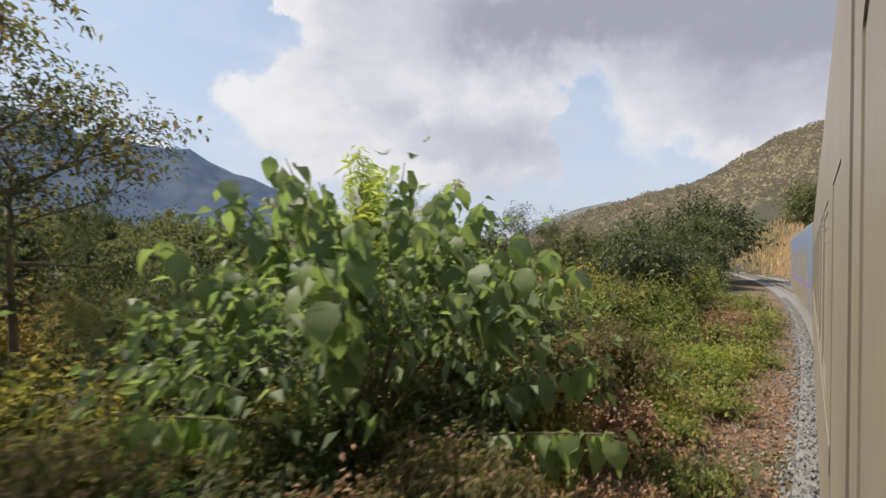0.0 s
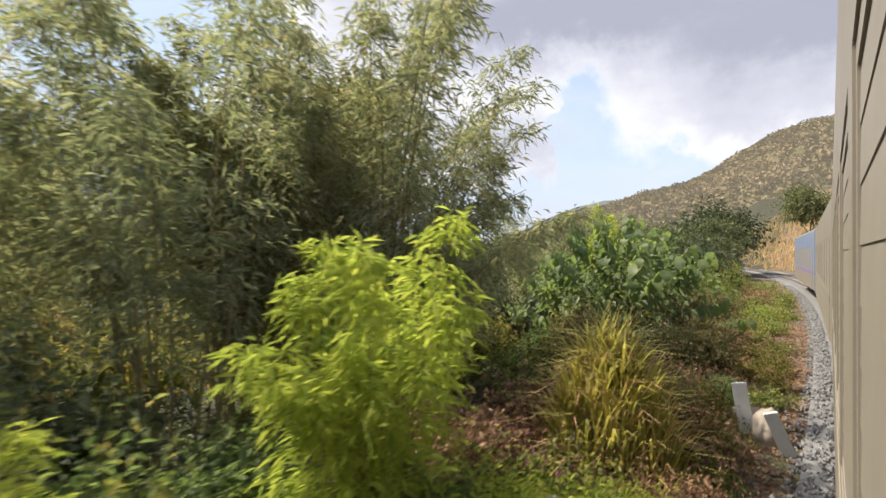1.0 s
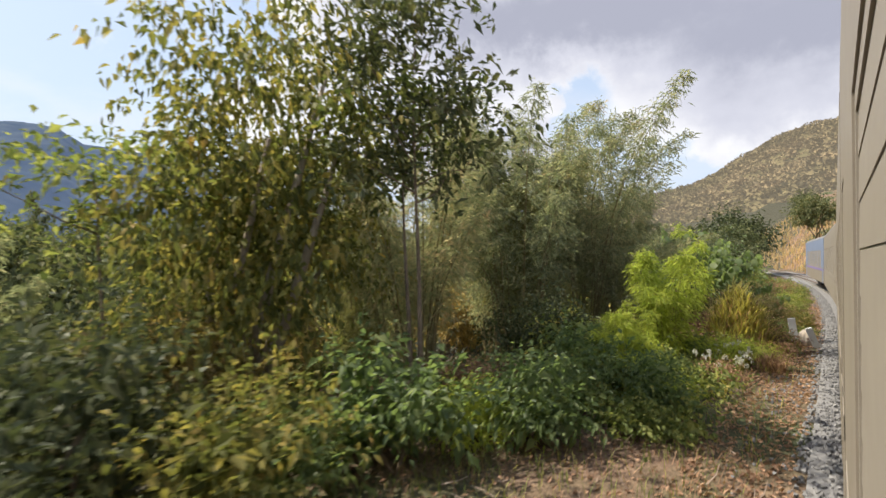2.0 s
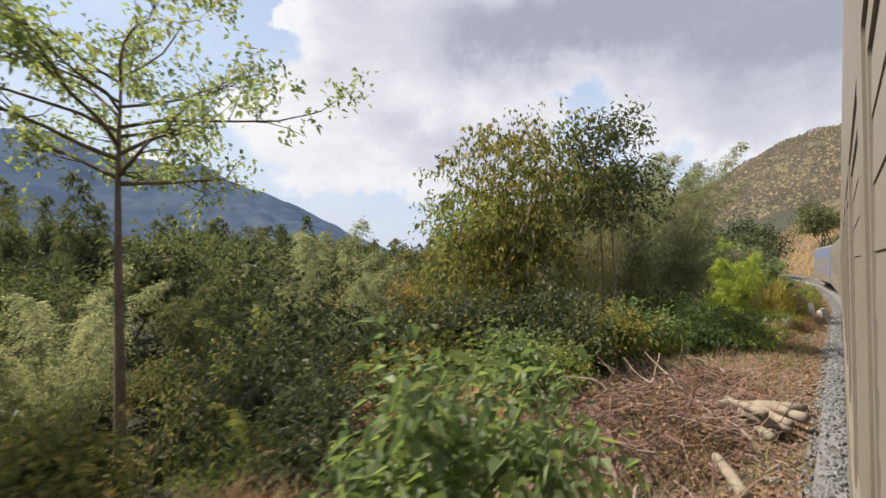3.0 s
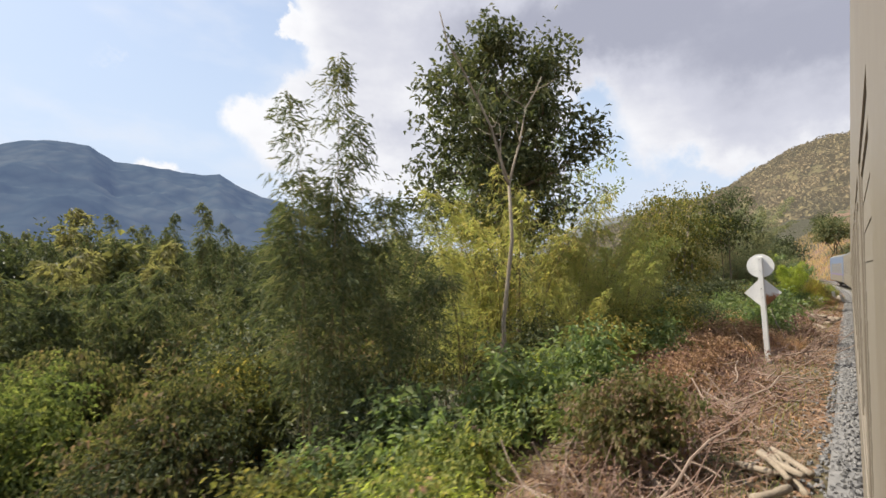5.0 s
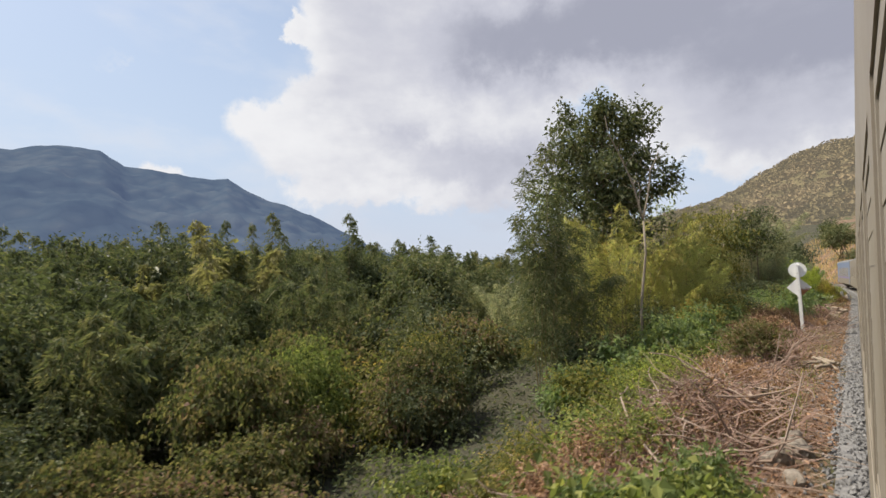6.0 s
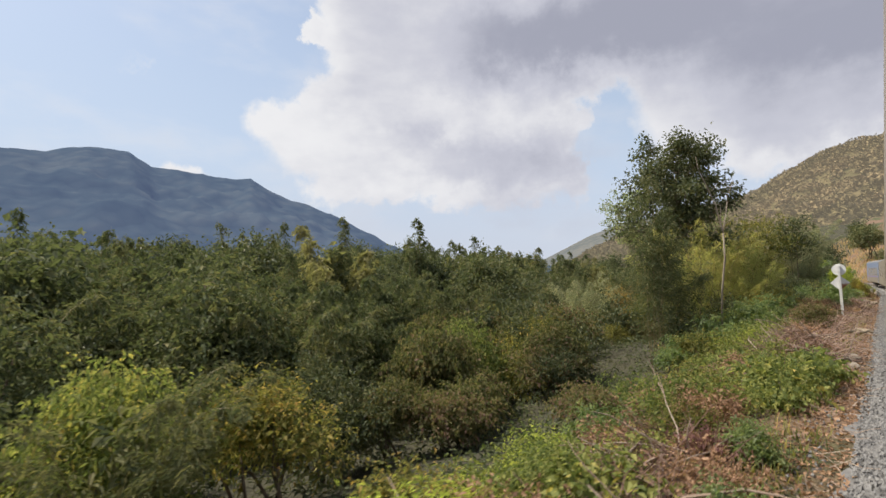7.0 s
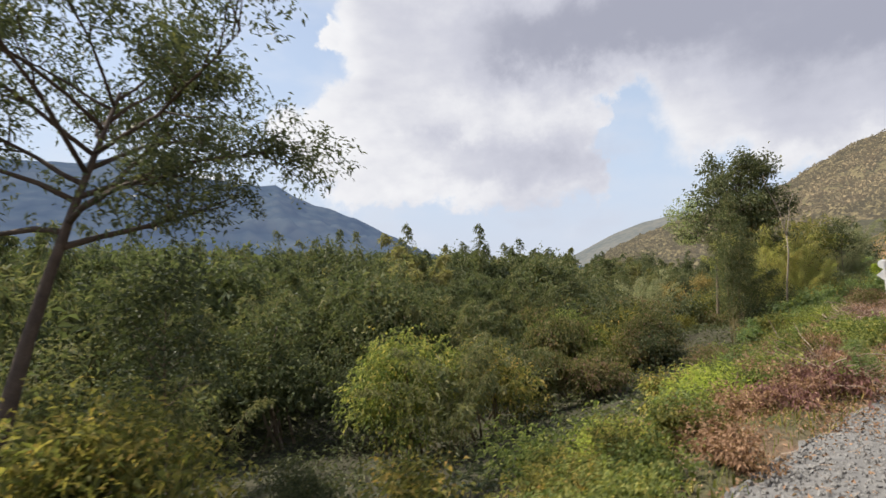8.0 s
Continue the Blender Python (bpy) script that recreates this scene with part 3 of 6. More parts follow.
def tree(name, x, y, seed, h, crown_r, crown_low, leaves, mat, bark, leaf=(0.16, 0.08), trunk_r=0.16, limbs=9, twigs=5, lean=(0, 0), label="", group="", spray=14, clump=0.55, flat=0.0, z=None, round_top=0.55, gap=1.0):
    """A tapered trunk, limbs that fork into twigs, and leaf clumps at the twig ends."""
    rng = np.random.default_rng(seed)
    e = thing(name, x, y, float(ground(x, y)) - 0.15 if z is None else z, label, "tree", group)
    u = np.linspace(0, 1, 9)
    top = h * 0.82
    spine = np.stack([lean[0] * u ** 1.2 + 0.10 * np.sin(u * 5 + seed), lean[1] * u ** 1.2 + 0.10 * np.sin(u * 4 + 2 * seed), top * u], 1)
    smooth(part("trunk", tube(spine, trunk_r * (1.15 - 0.95 * u), 9), bark, e))
    ends, ways = [], []
    for k in range(limbs):
        f = (k + rng.random()) / limbs
        zc = crown_low + (top - crown_low) * f
        st = np.array([np.interp(zc / top, u, spine[:, j]) for j in range(3)])
        a = k * 2.4 + rng.uniform(-0.5, 0.5)
        reach = crown_r * rng.uniform(0.7, 1.05) * np.sqrt(max(0.08, 1 - ((f - 0.35) / (round_top + 0.35)) ** 2)) if f > 0.35 else crown_r * rng.uniform(0.75, 1.05) * (0.75 + 0.7 * f)
        rise = 0.28 + 0.75 * f * (1 - flat)
        line = bend_line(rng, st, [np.cos(a), np.sin(a), rise], reach, 6, 0.13, 0.03 * (1 - flat))
        r0 = trunk_r * 0.42 * (1.05 - 0.6 * f)
        chunks = [tube(line, np.linspace(r0, r0 * 0.25, 6), 6)]
        for j in range(twigs):
            g = rng.uniform(0.35, 1.0)
            at = np.array([np.interp(g, np.linspace(0, 1, 6), line[:, c]) for c in range(3)])
            way = unit(line[-1] - line[0]) + rng.normal(size=3) * np.array([0.6, 0.6, 0.4])
            tl = bend_line(rng, at, way, reach * rng.uniform(0.22, 0.45), 4, 0.18, 0.08)
            chunks.append(tube(tl, np.linspace(r0 * 0.38, r0 * 0.1, 4), 4))
            ends += [tl[-1], tl[2]]
            ways += [unit(tl[-1] - tl[0])] * 2
        ends.append(line[-1])
        ways.append(unit(line[-1] - line[-2]))
        smooth(part("limb", join(chunks), bark, e))
    ends, ways = np.array(ends), np.array(ways)
    k = max(1, leaves // spray)
    pick = rng.integers(0, len(ends), k)
    C = ends[pick] + rng.normal(size=(k, 3)) * clump * np.array([1, 1, 0.6])
    P = (C[:, None] + rng.normal(size=(k, spray, 3)) * leaf[0] * 0.9).reshape(-1, 3)
    D = (ways[pick][:, None] * 0.4 + rng.normal(size=(k, spray, 3)) * 0.8).reshape(-1, 3) + np.array([0, 0, -0.25])
    n = len(P)
    part("crown", leaf_set(rng, P, D, leaf[0] * rng.uniform(0.6, 1.3, n), leaf[1] * rng.uniform(0.7, 1.2, n), 0.2, 0.2), mat, e)
    return e


def again(ob, x, y, turn, size=1.0, drop=0.08):
    """A further plant of the same make at another spot."""
    c = copy_thing(ob, pose(x, y, float(ground(x, y)) - drop, 0, 0, turn))
    c.scale = (size, size, size)
    return c


def blades(rng, P, length, width, bendy=0.6, spread=0.5):
    """Grass: two-piece bent blades."""
    n = len(P)
    a = rng.uniform(0, 2 * np.pi, n)
    d = np.stack([np.cos(a), np.sin(a), np.zeros(n)], 1)
    s = np.stack([-np.sin(a), np.cos(a), np.zeros(n)], 1)
    L = (length * rng.uniform(0.5, 1.2, n))[:, None]
    W = (width * rng.uniform(0.6, 1.2, n))[:, None]
    sp = (spread * rng.random(n))[:, None]
    up = np.array([0, 0, 1.0])
    mid_p = P + (up + d * sp) * L * 0.55
    tip = mid_p + (up * (1 - bendy * 1.3 * sp) + d * (0.3 + sp + bendy * 0.4)) * L * 0.45
    v = np.stack([P - s * W * 0.5, P + s * W * 0.5, mid_p + s * W * 0.4, mid_p - s * W * 0.4, tip], 1).reshape(-1, 3)
    i = np.arange(n)[:, None] * 5
    f = np.concatenate([i + [[0, 1, 2]], i + [[0, 2, 3]], i + [[3, 2, 4]]])
    return v, f


def sticks(rng, P, length, radius, lift=0.25, n=3, k=4):
    """Bare twigs lying about, a little crooked."""
    out = []
    for p in P:
        a = rng.uniform(0, 2 * np.pi)
        L = length * rng.uniform(0.4, 1.3)
        line = bend_line(rng, p, [np.cos(a), np.sin(a), rng.normal() * lift], L, k, 0.22)
        out.append(tube(line, np.linspace(1, 0.45, k) * radius * rng.uniform(0.5, 1.4), n))
    return join(out)


def on_ground(rng, n, x0, x1, d0, d1, lift=0.0):
    x = rng.uniform(x0, x1, n)
    y = side(x) + rng.uniform(d0, d1, n)
    return np.stack([x, y, ground(x, y) + lift], 1)

# ---- railway ----
CREAM = rough_material("weathered_cream_paint", [(0.2, (0.17, 0.145, 0.115)), (0.5, (0.225, 0.195, 0.155)), (0.9, (0.29, 0.26, 0.215))], 0.7, 9, 0.5, 0.05, 0.002)
BLUE = rough_material("faded_blue_paint", [(0.2, (0.12, 0.155, 0.23)), (0.5, (0.16, 0.20, 0.29)), (0.9, (0.22, 0.26, 0.35))], 0.7, 9, 0.5, 0.05, 0.002)
VIOLET = rough_material("violet_paint", [(0.2, (0.16, 0.12, 0.30)), (0.9, (0.24, 0.19, 0.40))], 0.7, 9, 0.5, 0.05, 0.002)
SHUTTER = rough_material("cream_shutter_paint", [(0.2, (0.19, 0.165, 0.135)), (0.9, (0.28, 0.25, 0.205))], 1.0, 12, 0.55, 0.05, 0.002)
DARK_STEEL = rough_material("sooty_steel", [(0.2, (0.02, 0.018, 0.016)), (0.9, (0.06, 0.05, 0.045))], 3, 30, 0.7, 0.2, 0.004)
ROOF = rough_material("grey_roof_paint", [(0.2, (0.12, 0.12, 0.12)), (0.9, (0.21, 0.205, 0.195))], 1, 15, 0.6, 0.1, 0.003)
RAIL = rough_material("rusty_rail", [(0.2, (0.07, 0.045, 0.035)), (0.9, (0.17, 0.12, 0.09))], 4, 30, 0.6, 0.2, 0.003)
CONCRETE = rough_material("sleeper_concrete", [(0.2, (0.22, 0.21, 0.19)), (0.9, (0.38, 0.36, 0.33))], 2, 25, 0.9, 0.3, 0.005)


def boxes(specs, bevel=0.0):
    """Boxes (x0, x1, y0, y1, z0, z1) joined into one mesh."""
    bm = bmesh.new()
    for x0, x1, y0, y1, z0, z1 in specs:
        bmesh.ops.create_cube(bm, size=1.0, matrix=Matrix.LocRotScale(((x0 + x1) / 2, (y0 + y1) / 2, (z0 + z1) / 2), None, (x1 - x0, y1 - y0, z1 - z0)))
    if bevel:
        bmesh.ops.bevel(bm, geom=bm.edges[:], offset=bevel, segments=2, affect="EDGES")
    return bm


def cylinder(radius, depth, m, n=24):
    bm = bmesh.new()
    bmesh.ops.create_cone(bm, cap_ends=True, segments=n, radius1=radius, radius2=radius, depth=depth, matrix=m)
    return bm


def slatted(x0, x1, y0, y1, z0, z1, n=11):
    """One shutter leaf with a stepped slat profile on both faces."""
    zs, prof = np.linspace(z0, z1, n + 1), []
    for k in range(n):
        prof += [(y1, zs[k]), (y1 - 0.002, zs[k + 1])]
    for k in reversed(range(n)):
        prof += [(y0 + 0.002, zs[k + 1]), (y0, zs[k])]
    bm = bmesh.new()
    rings = [[bm.verts.new((x, py, pz)) for py, pz in prof] for x in (x0, x1)]
    m_ = len(prof)
    for k in range(m_):
        bm.faces.new((rings[0][k], rings[0][(k + 1) % m_], rings[1][(k + 1) % m_], rings[1][k]))
    bm.faces.new(rings[0])
    bm.faces.new(list(reversed(rings[1])))
    bmesh.ops.recalc_face_normals(bm, faces=bm.faces[:])
    return bm


def carriage(x0, length, upper, label):
    """One coach: walls pierced by windows with lowered shutters, arched roof, doors, bogies."""
    x1 = x0 + length
    y0, y1 = float(side(x0)), float(side(x1))
    e = new("railway_carriage")
    e.matrix_basis = pose(x0, y0, 0.15, 0, 0, math.degrees(math.atan2(y1 - y0, length)))
    tagged(e, label, "railway carriage", "carriages of the train")
    L, W, lo, sill, head, hi, th = length, 2.8, 0.75, 1.75, 2.9, 3.65, 0.05
    win = [(1.9 + k * 1.3, 2.95 + k * 1.3) for k in range(int((L - 4.8) / 1.3) + 1)]
    door = (0.45, 1.2)
    for far_side in (0, 1):
        ya, yb = (-th, 0.0) if not far_side else (-W, -W + th)
        low = [(0, door[0], ya, yb, lo, sill), (door[1], L - door[1], ya, yb, lo, sill), (L - door[0], L, ya, yb, lo, sill)]
        part("lower_wall", boxes(low), CREAM, e)
        edges = [0, door[0]] + [door[1]] + [v for w in win for v in w] + [L - door[1]] + [L - door[0], L]
        piers = [(edges[k], edges[k + 1], ya, yb, sill, head) for k in range(0, len(edges), 2)]
        for p in piers:
            part("wall_panel", boxes([p]), upper, e)
        part("upper_wall", boxes([(0, L, ya, yb, head, hi)]), upper, e)
        s = 0.004 if not far_side else -0.004
        part("stripe", boxes([(0 if k == 0 else a, b, ya + s, yb + s, sill - 0.22, sill - 0.08) for k, (a, b) in enumerate([(0, door[0]), (door[1], L - door[1]), (L - door[0], L)])]), VIOLET if upper is BLUE else SHUTTER, e)
        for a, b in win:
            w = part("window", boxes([(a, b, ya + 0.005, yb - 0.005, sill, sill + 0.05), (a, b, ya + 0.005, yb - 0.005, head - 0.05, head), (a, a + 0.04, ya + 0.005, yb - 0.005, sill + 0.05, head - 0.05), (b - 0.04, b, ya + 0.005, yb - 0.005, sill + 0.05, head - 0.05)]), SHUTTER, e)
            part("shutter", slatted(a + 0.04, b - 0.04, ya + 0.008, yb - 0.008, sill + 0.05, head - 0.05), SHUTTER, w, "lowered slatted shutter")
        for a, b in (door, (L - door[1], L - door[0])):
            dr = part("door", boxes([(a, b, ya + 0.004, yb - 0.004, lo, head)]), upper, e)
            if far_side:
                part("handrail", cylinder(0.015, 1.0, pose((a + b) / 2 + 0.3, (yb if not far_side else ya), 1.9), 10), DARK_STEEL, dr, "dark steel handrail")
    # arched roof
    bm = bmesh.new()
    prof = [(0.0 - 0.0, hi)] + [(-W / 2 + W / 2 * math.cos(a), hi + 0.42 * math.sin(a)) for a in np.linspace(0, math.pi, 13)] + [(-W, hi)]
    ring = [[bm.verts.new((x, py, pz)) for py, pz in prof[1:-1]] for x in (0, L)]
    for k in range(len(ring[0]) - 1):
        bm.faces.new((ring[0][k], ring[0][k + 1], ring[1][k + 1], ring[1][k]))
    bm.faces.new(ring[0])
    bm.faces.new(list(reversed(ring[1])))
    part("roof", bm, ROOF, e)
    part("floor", boxes([(0, L, -W + th, -th, lo, lo + 0.12)]), DARK_STEEL, e)
    for a in (0.0, L - th):
        part("end_wall", boxes([(a, a + th, -W + th, -th, lo + 0.12, hi)]), upper, e)
    part("underframe", boxes([(0.1, L - 0.1, -W + 0.5, -0.5, lo - 0.3, lo), (L * 0.42, L * 0.58, -W + 0.35, -0.35, 0.3, lo - 0.3)]), DARK_STEEL, e)
    for bx in (2.6, L - 2.6):
        b = part("bogie", boxes([(bx - 1.5, bx + 1.5, -0.75, -0.62, 0.32, 0.6), (bx - 1.5, bx + 1.5, -W + 0.62, -W + 0.75, 0.32, 0.6), (bx - 0.2, bx + 0.2, -W + 0.62, -0.62, 0.3, 0.5)]), DARK_STEEL, e)
        for wx in (bx - 0.9, bx + 0.9):
            for wy in (-W / 2 - 0.5, -W / 2 + 0.5):
                part("wheel", cylinder(0.41, 0.12, pose(wx, wy, 0.41, 90)), RAIL, b)
    for a in (-0.22, L):
        part("gangway", boxes([(a, a + 0.22, -W / 2 - 0.5, -W / 2 + 0.5, lo + 0.2, hi - 0.4)]), DARK_STEEL, e)
    return e


for k in range(8):
    start_x = 19.2 - 17.5 * k
    if k == 0:
        carriage(start_x, 16.8, BLUE, "faded blue and cream railway carriage with a violet stripe")
    else:
        carriage(start_x, 17.2, CREAM, "weathered cream railway carriage with lowered shutters")


def ribbon(d_lo, d_hi, z_lo, z_hi, x0, x1, step=1.0):
    """A bar that follows the line, between two distances from the carriages' face."""
    xs = np.arange(x0, x1 + step / 2, step)
    slope_y = np.gradient(side(xs), xs)
    n = np.stack([-slope_y, np.ones_like(xs)], 1)
    n /= np.linalg.norm(n, axis=1, keepdims=True)
    v = []
    d_hi = d_hi(xs)[:, None] if callable(d_hi) else np.full((len(xs), 1), float(d_hi))
    d_lo = np.full((len(xs), 1), float(d_lo))
    for d, z in ((d_lo, z_lo), (d_lo, z_hi), (d_hi, z_hi), (d_hi, z_lo)):
        v.append(np.stack([xs + n[:, 0] * d[:, 0], side(xs) + n[:, 1] * d[:, 0], np.full_like(xs, z)], 1))
    v = np.stack(v, 1).reshape(-1, 3)
    k = len(xs)
    f = []
    for a in range(4):
        b = (a + 1) % 4
        i = np.arange(k - 1) * 4
        f.append(np.stack([i + a, i + b, i + 4 + b, i + 4 + a], 1))
    f = np.concatenate(f).tolist() + [[0, 1, 2, 3], [4 * k - 1, 4 * k - 2, 4 * k - 3, 4 * k - 4]]
    return v, f


def track():
    e = thing("railway_track", 0, 0, 0, "railway track on grey crushed-stone ballast", "railway track", kind="structure")
    part("ballast_bed", ribbon(-3.9, 0.32, -0.4, -0.02, -130, 150), STONE, e)
    part("ballast_skirt", ribbon(0.3, lambda x: 0.45 + 1.35 * np.clip((-65 - x) / 8, 0, 1) + 0.12 * np.sin(x * 2.1) + 0.08 * np.sin(x * 5.3), -0.4, -0.04, -130, -58, 0.25), STONE, e)
    for d in (-1.9, -0.9):
        part("rail", ribbon(d - 0.035, d + 0.035, 0.06, 0.15, -130, 150), RAIL, e)
    bm = boxes([(-0.12, 0.12, -1.0, 1.0, -0.05, 0.06)], 0.02)
    me = bpy.data.meshes.new("sleeper")
    bm.to_mesh(me)
    bm.free()
    for k in range(270):
        x = -28 + 0.65 * k
        y = float(side(x))
        a = math.atan2(float(side(x + 0.5)) - y, 0.5)
        s = part("sleeper", me, CONCRETE, e)
        s.matrix_basis = pose(x + 1.4 * math.sin(a), y - 1.4 * math.cos(a), 0, 0, 0, math.degrees(a))


track()

# ---- sign beside the line ----
WHITE = rough_material("chalky_white_paint", [(0.2, (0.55, 0.55, 0.55)), (0.5, (0.72, 0.72, 0.71)), (0.9, (0.80, 0.80, 0.79))], 2.0, 30, 0.6, 0.1, 0.003)


def rusty_white():
    mat = rough_material("rusting_white_plate", [(0.2, (0.55, 0.55, 0.56)), (0.9, (0.80, 0.80, 0.80))], 2.0, 30, 0.55, 0.08, 0.002)
    nt = mat.node_tree
    add = graph(nt)
    bsdf = next(n for n in nt.nodes if n.type == "BSDF_PRINCIPLED")
    old = bsdf.inputs["Base Color"].links[0].from_socket
    coord = add("ShaderNodeTexCoord").outputs["Object"]
    xyz = add("ShaderNodeSeparateXYZ", coord).outputs
    # rust runs from the low right corner of the plate
    dist = add("ShaderNodeVectorMath", coord, (0.084, -0.24, 1.72), operation="DISTANCE").outputs["Value"]
    nz = add("ShaderNodeTexNoise", coord, None, 9.0, 5.0, 0.65).outputs[0]
    f = add("ShaderNodeMath", nz, -0.35, dist, operation="MULTIPLY_ADD").outputs[0]
    f = add("ShaderNodeMapRange", f, -0.02, 0.09, 1.0, 0.0).outputs[0]
    mix = add("ShaderNodeMix", f, data_type="RGBA")
    nt.links.new(old, mix.inputs[6])
    rust = ramp_node(add, nz, [(0.3, (0.16, 0.06, 0.025)), (0.7, (0.34, 0.15, 0.06))])
    nt.links.new(rust, mix.inputs[7])
    nt.links.new(mix.outputs[2], bsdf.inputs["Base Color"])
    return mat


def sign():
    e = thing("railway_sign", -33.6, 1.84, float(ground(-33.6, 1.84)) + 0.02, "white round and diamond plates on a square white post", "sign")
    e.matrix_basis = pose(-33.6, 1.84, float(ground(-33.6, 1.84)) + 0.02, -2.6, -2.0, 0)
    bm = boxes([(-0.07, 0.07, -0.065, 0.065, -0.2, 3.0)], 0.014)
    for v in bm.verts:
        if v.co.z > 2.9:
            v.co.z += 0.05 * noise.noise(v.co * 14.0) - 0.12 * (v.co.y + 0.02)
    part("post", bm, WHITE, e, "chipped white square post")
    part("disc", cylinder(0.335, 0.012, pose(0.079, 0, 2.74, 0, 90, 0), 48), WHITE, e, "round white plate")
    bm = bmesh.new()
    bmesh.ops.create_cube(bm, size=1.0, matrix=pose(0.079, 0, 1.97, 45, 0, 0) @ Matrix.Diagonal((0.012, 0.64, 0.64, 1)))
    part("diamond", bm, rusty_white(), e, "white diamond plate with a rusty corner")
    for z in (2.6, 2.92, 1.85, 2.1):
        part("bolt", cylinder(0.010, 0.016, pose(-0.077, 0, z, 0, 90, 0), 8), DARK_STEEL, e)


sign()

# ---- plants beside the line: first stretch ----

def big_leaf_mesh(k):
    """A broad heart-shaped leaf with a drooping tip and a raised midrib fold."""
    rng = np.random.default_rng(900 + k)
    L, W = 1.0, 0.78
    us = [0.0, 0.12, 0.35, 0.6, 0.82, 1.0]
    ws = [0.02, 0.32, 0.5, 0.42, 0.2, 0.0]
    v, f = [], []
    for u, w in zip(us, ws):
        z = -0.5 * u * u - 0.1 * rng.random()
        v += [(u * L, 0, z), (u * L - 0.05, w * W, z + 0.14 * w + 0.05 * rng.normal()), (u * L - 0.05, -w * W, z + 0.14 * w + 0.05 * rng.normal())]
    for a in range(5):
        i, j = a * 3, a * 3 + 3
        f += [(i, j, j + 1, i + 1), (i, i + 2, j + 2, j)]
    me = bpy.data.meshes.new("leaf")
    me.from_pydata(v, [], f)
    me.materials.append(BROAD)
    me.polygons.foreach_set("use_smooth", [True] * len(me.polygons))
    return me


BIG_LEAVES = [big_leaf_mesh(k) for k in range(4)]


def leafy_bush(x, y, w, h, n, seed, size, label):
    """A young broad-leaved tree: long shoots, each with paired hanging leaves that are parts of their own."""
    rng = np.random.default_rng(seed)
    e = thing("broadleaf_bush", x, y, float(ground(x, y)) - 0.05, label, "bush", "broad-leaved bushes")
    shoots = 30
    per = n // shoots
    for s in range(shoots):
        f = (s + 0.5) / shoots
        a = 2.4 * s + rng.uniform(-0.4, 0.4)
        out = w * 0.52 * math.sqrt(f)
        top = h * (1.0 - 0.78 * f ** 1.5) * rng.uniform(0.8, 1.05)
        u = np.linspace(0, 1, 7)
        line = np.stack([np.cos(a) * out * u ** 1.2, np.sin(a) * out * u ** 1.2, top * (u ** 0.75)], 1)
        smooth(part("shoot", tube(line, 0.026 * (1.1 - 0.85 * u), 5), BARK, e))
        for j in range(per):
            g = 0.66 + 0.34 * (j + 0.5) / per
            at = [np.interp(g, u, line[:, c]) for c in range(3)]
            ob = part("leaf", BIG_LEAVES[int(rng.integers(0, 4))], None, e)
            sc = size * rng.uniform(0.65, 1.25) * (1.15 - 0.45 * (j / per))
            turn = a + j * 2.4 + rng.uniform(-0.5, 0.5)
            ob.matrix_basis = Matrix.LocRotScale(Vector(at) + Vector((math.cos(turn), math.sin(turn), 0.0)) * 0.09, Euler((rng.uniform(-0.3, 0.3), rng.uniform(0.55, 1.25), turn)), (sc, sc, sc))
    # the smaller leaves inside
    P, d = blob_points(rng, [(0, 0, h * 0.45, w * 0.34, h * 0.34), (w * 0.16, -w * 0.1, h * 0.32, w * 0.3, h * 0.26), (-w * 0.18, w * 0.1, h * 0.3, w * 0.3, h * 0.24)], 2200, 0.8)
    D = d + rng.normal(size=d.shape) * 0.6 + np.array([0, 0, -0.5])
    part("foliage", leaf_set(rng, P, D, size * 0.48 * rng.uniform(0.5, 1.2, len(P)), size * 0.32 * rng.uniform(0.6, 1.1, len(P)), 0.12, 0.3), BROAD, e)
    return e


leafy_bush(4.5, 4.9, 6.6, 4.5, 450, 11, 0.43, "tall bush with broad drooping green leaves by the line")

# a thin bamboo standing in the bush
bamboo("slim_bamboo", 4.9, 5.5, 25, 5.5, 0.5, 4, 1800, BAMBOO_BRIGHT, leaf=(0.2, 0.03), low=0.5, label="thin pale bamboo rising out of the bush", base=0.25, arch=0.3, twig=0.7, stem=0.014)
# bamboo row
b1 = bamboo("bamboo_clump", -3.2, 7.0, 21, 11.0, 4.3, 17, 20000, BAMBOO, leaf=(0.2, 0.03), twig=1.15, label="tall dark bamboo clump with dense feathery leaves", low=0.24)
b2 = bamboo("bamboo_clump", -7.0, 7.6, 22, 9.6, 3.2, 15, 15000, BAMBOO, leaf=(0.2, 0.03), twig=1.1, label="tall bamboo clump with brown culms and olive leaves", low=0.32, base=0.7)
b3 = bamboo("bamboo_clump", -5.2, 8.8, 23, 9.8, 2.8, 12, 14000, OLIVE, leaf=(0.2, 0.036), twig=1.2, label="yellowing bamboo clump leaning over the others", low=0.25)
again(b2, -10.6, 8.6, 130, 0.95)
bamboo("bamboo_clump", -3.3, 6.8, 27, 7.6, 3.4, 13, 13000, BAMBOO, leaf=(0.2, 0.03), twig=1.2, label="bamboo clump with culms arching low towards the line", low=0.25, base=0.6, arch=1.0, toward=-40)
again(b1, -3.9, 8.4, 250, 0.95)
again(b2, -4.4, 9.8, 200, 0.95)
again(b1, -8.8, 10.2, 290, 0.85)
again(b1, -3.4, 11.0, 75, 0.9)
again(b3, 3.5, 10.5, 200, 0.45)
again(b1, 9.5, 10.5, 30, 0.72)
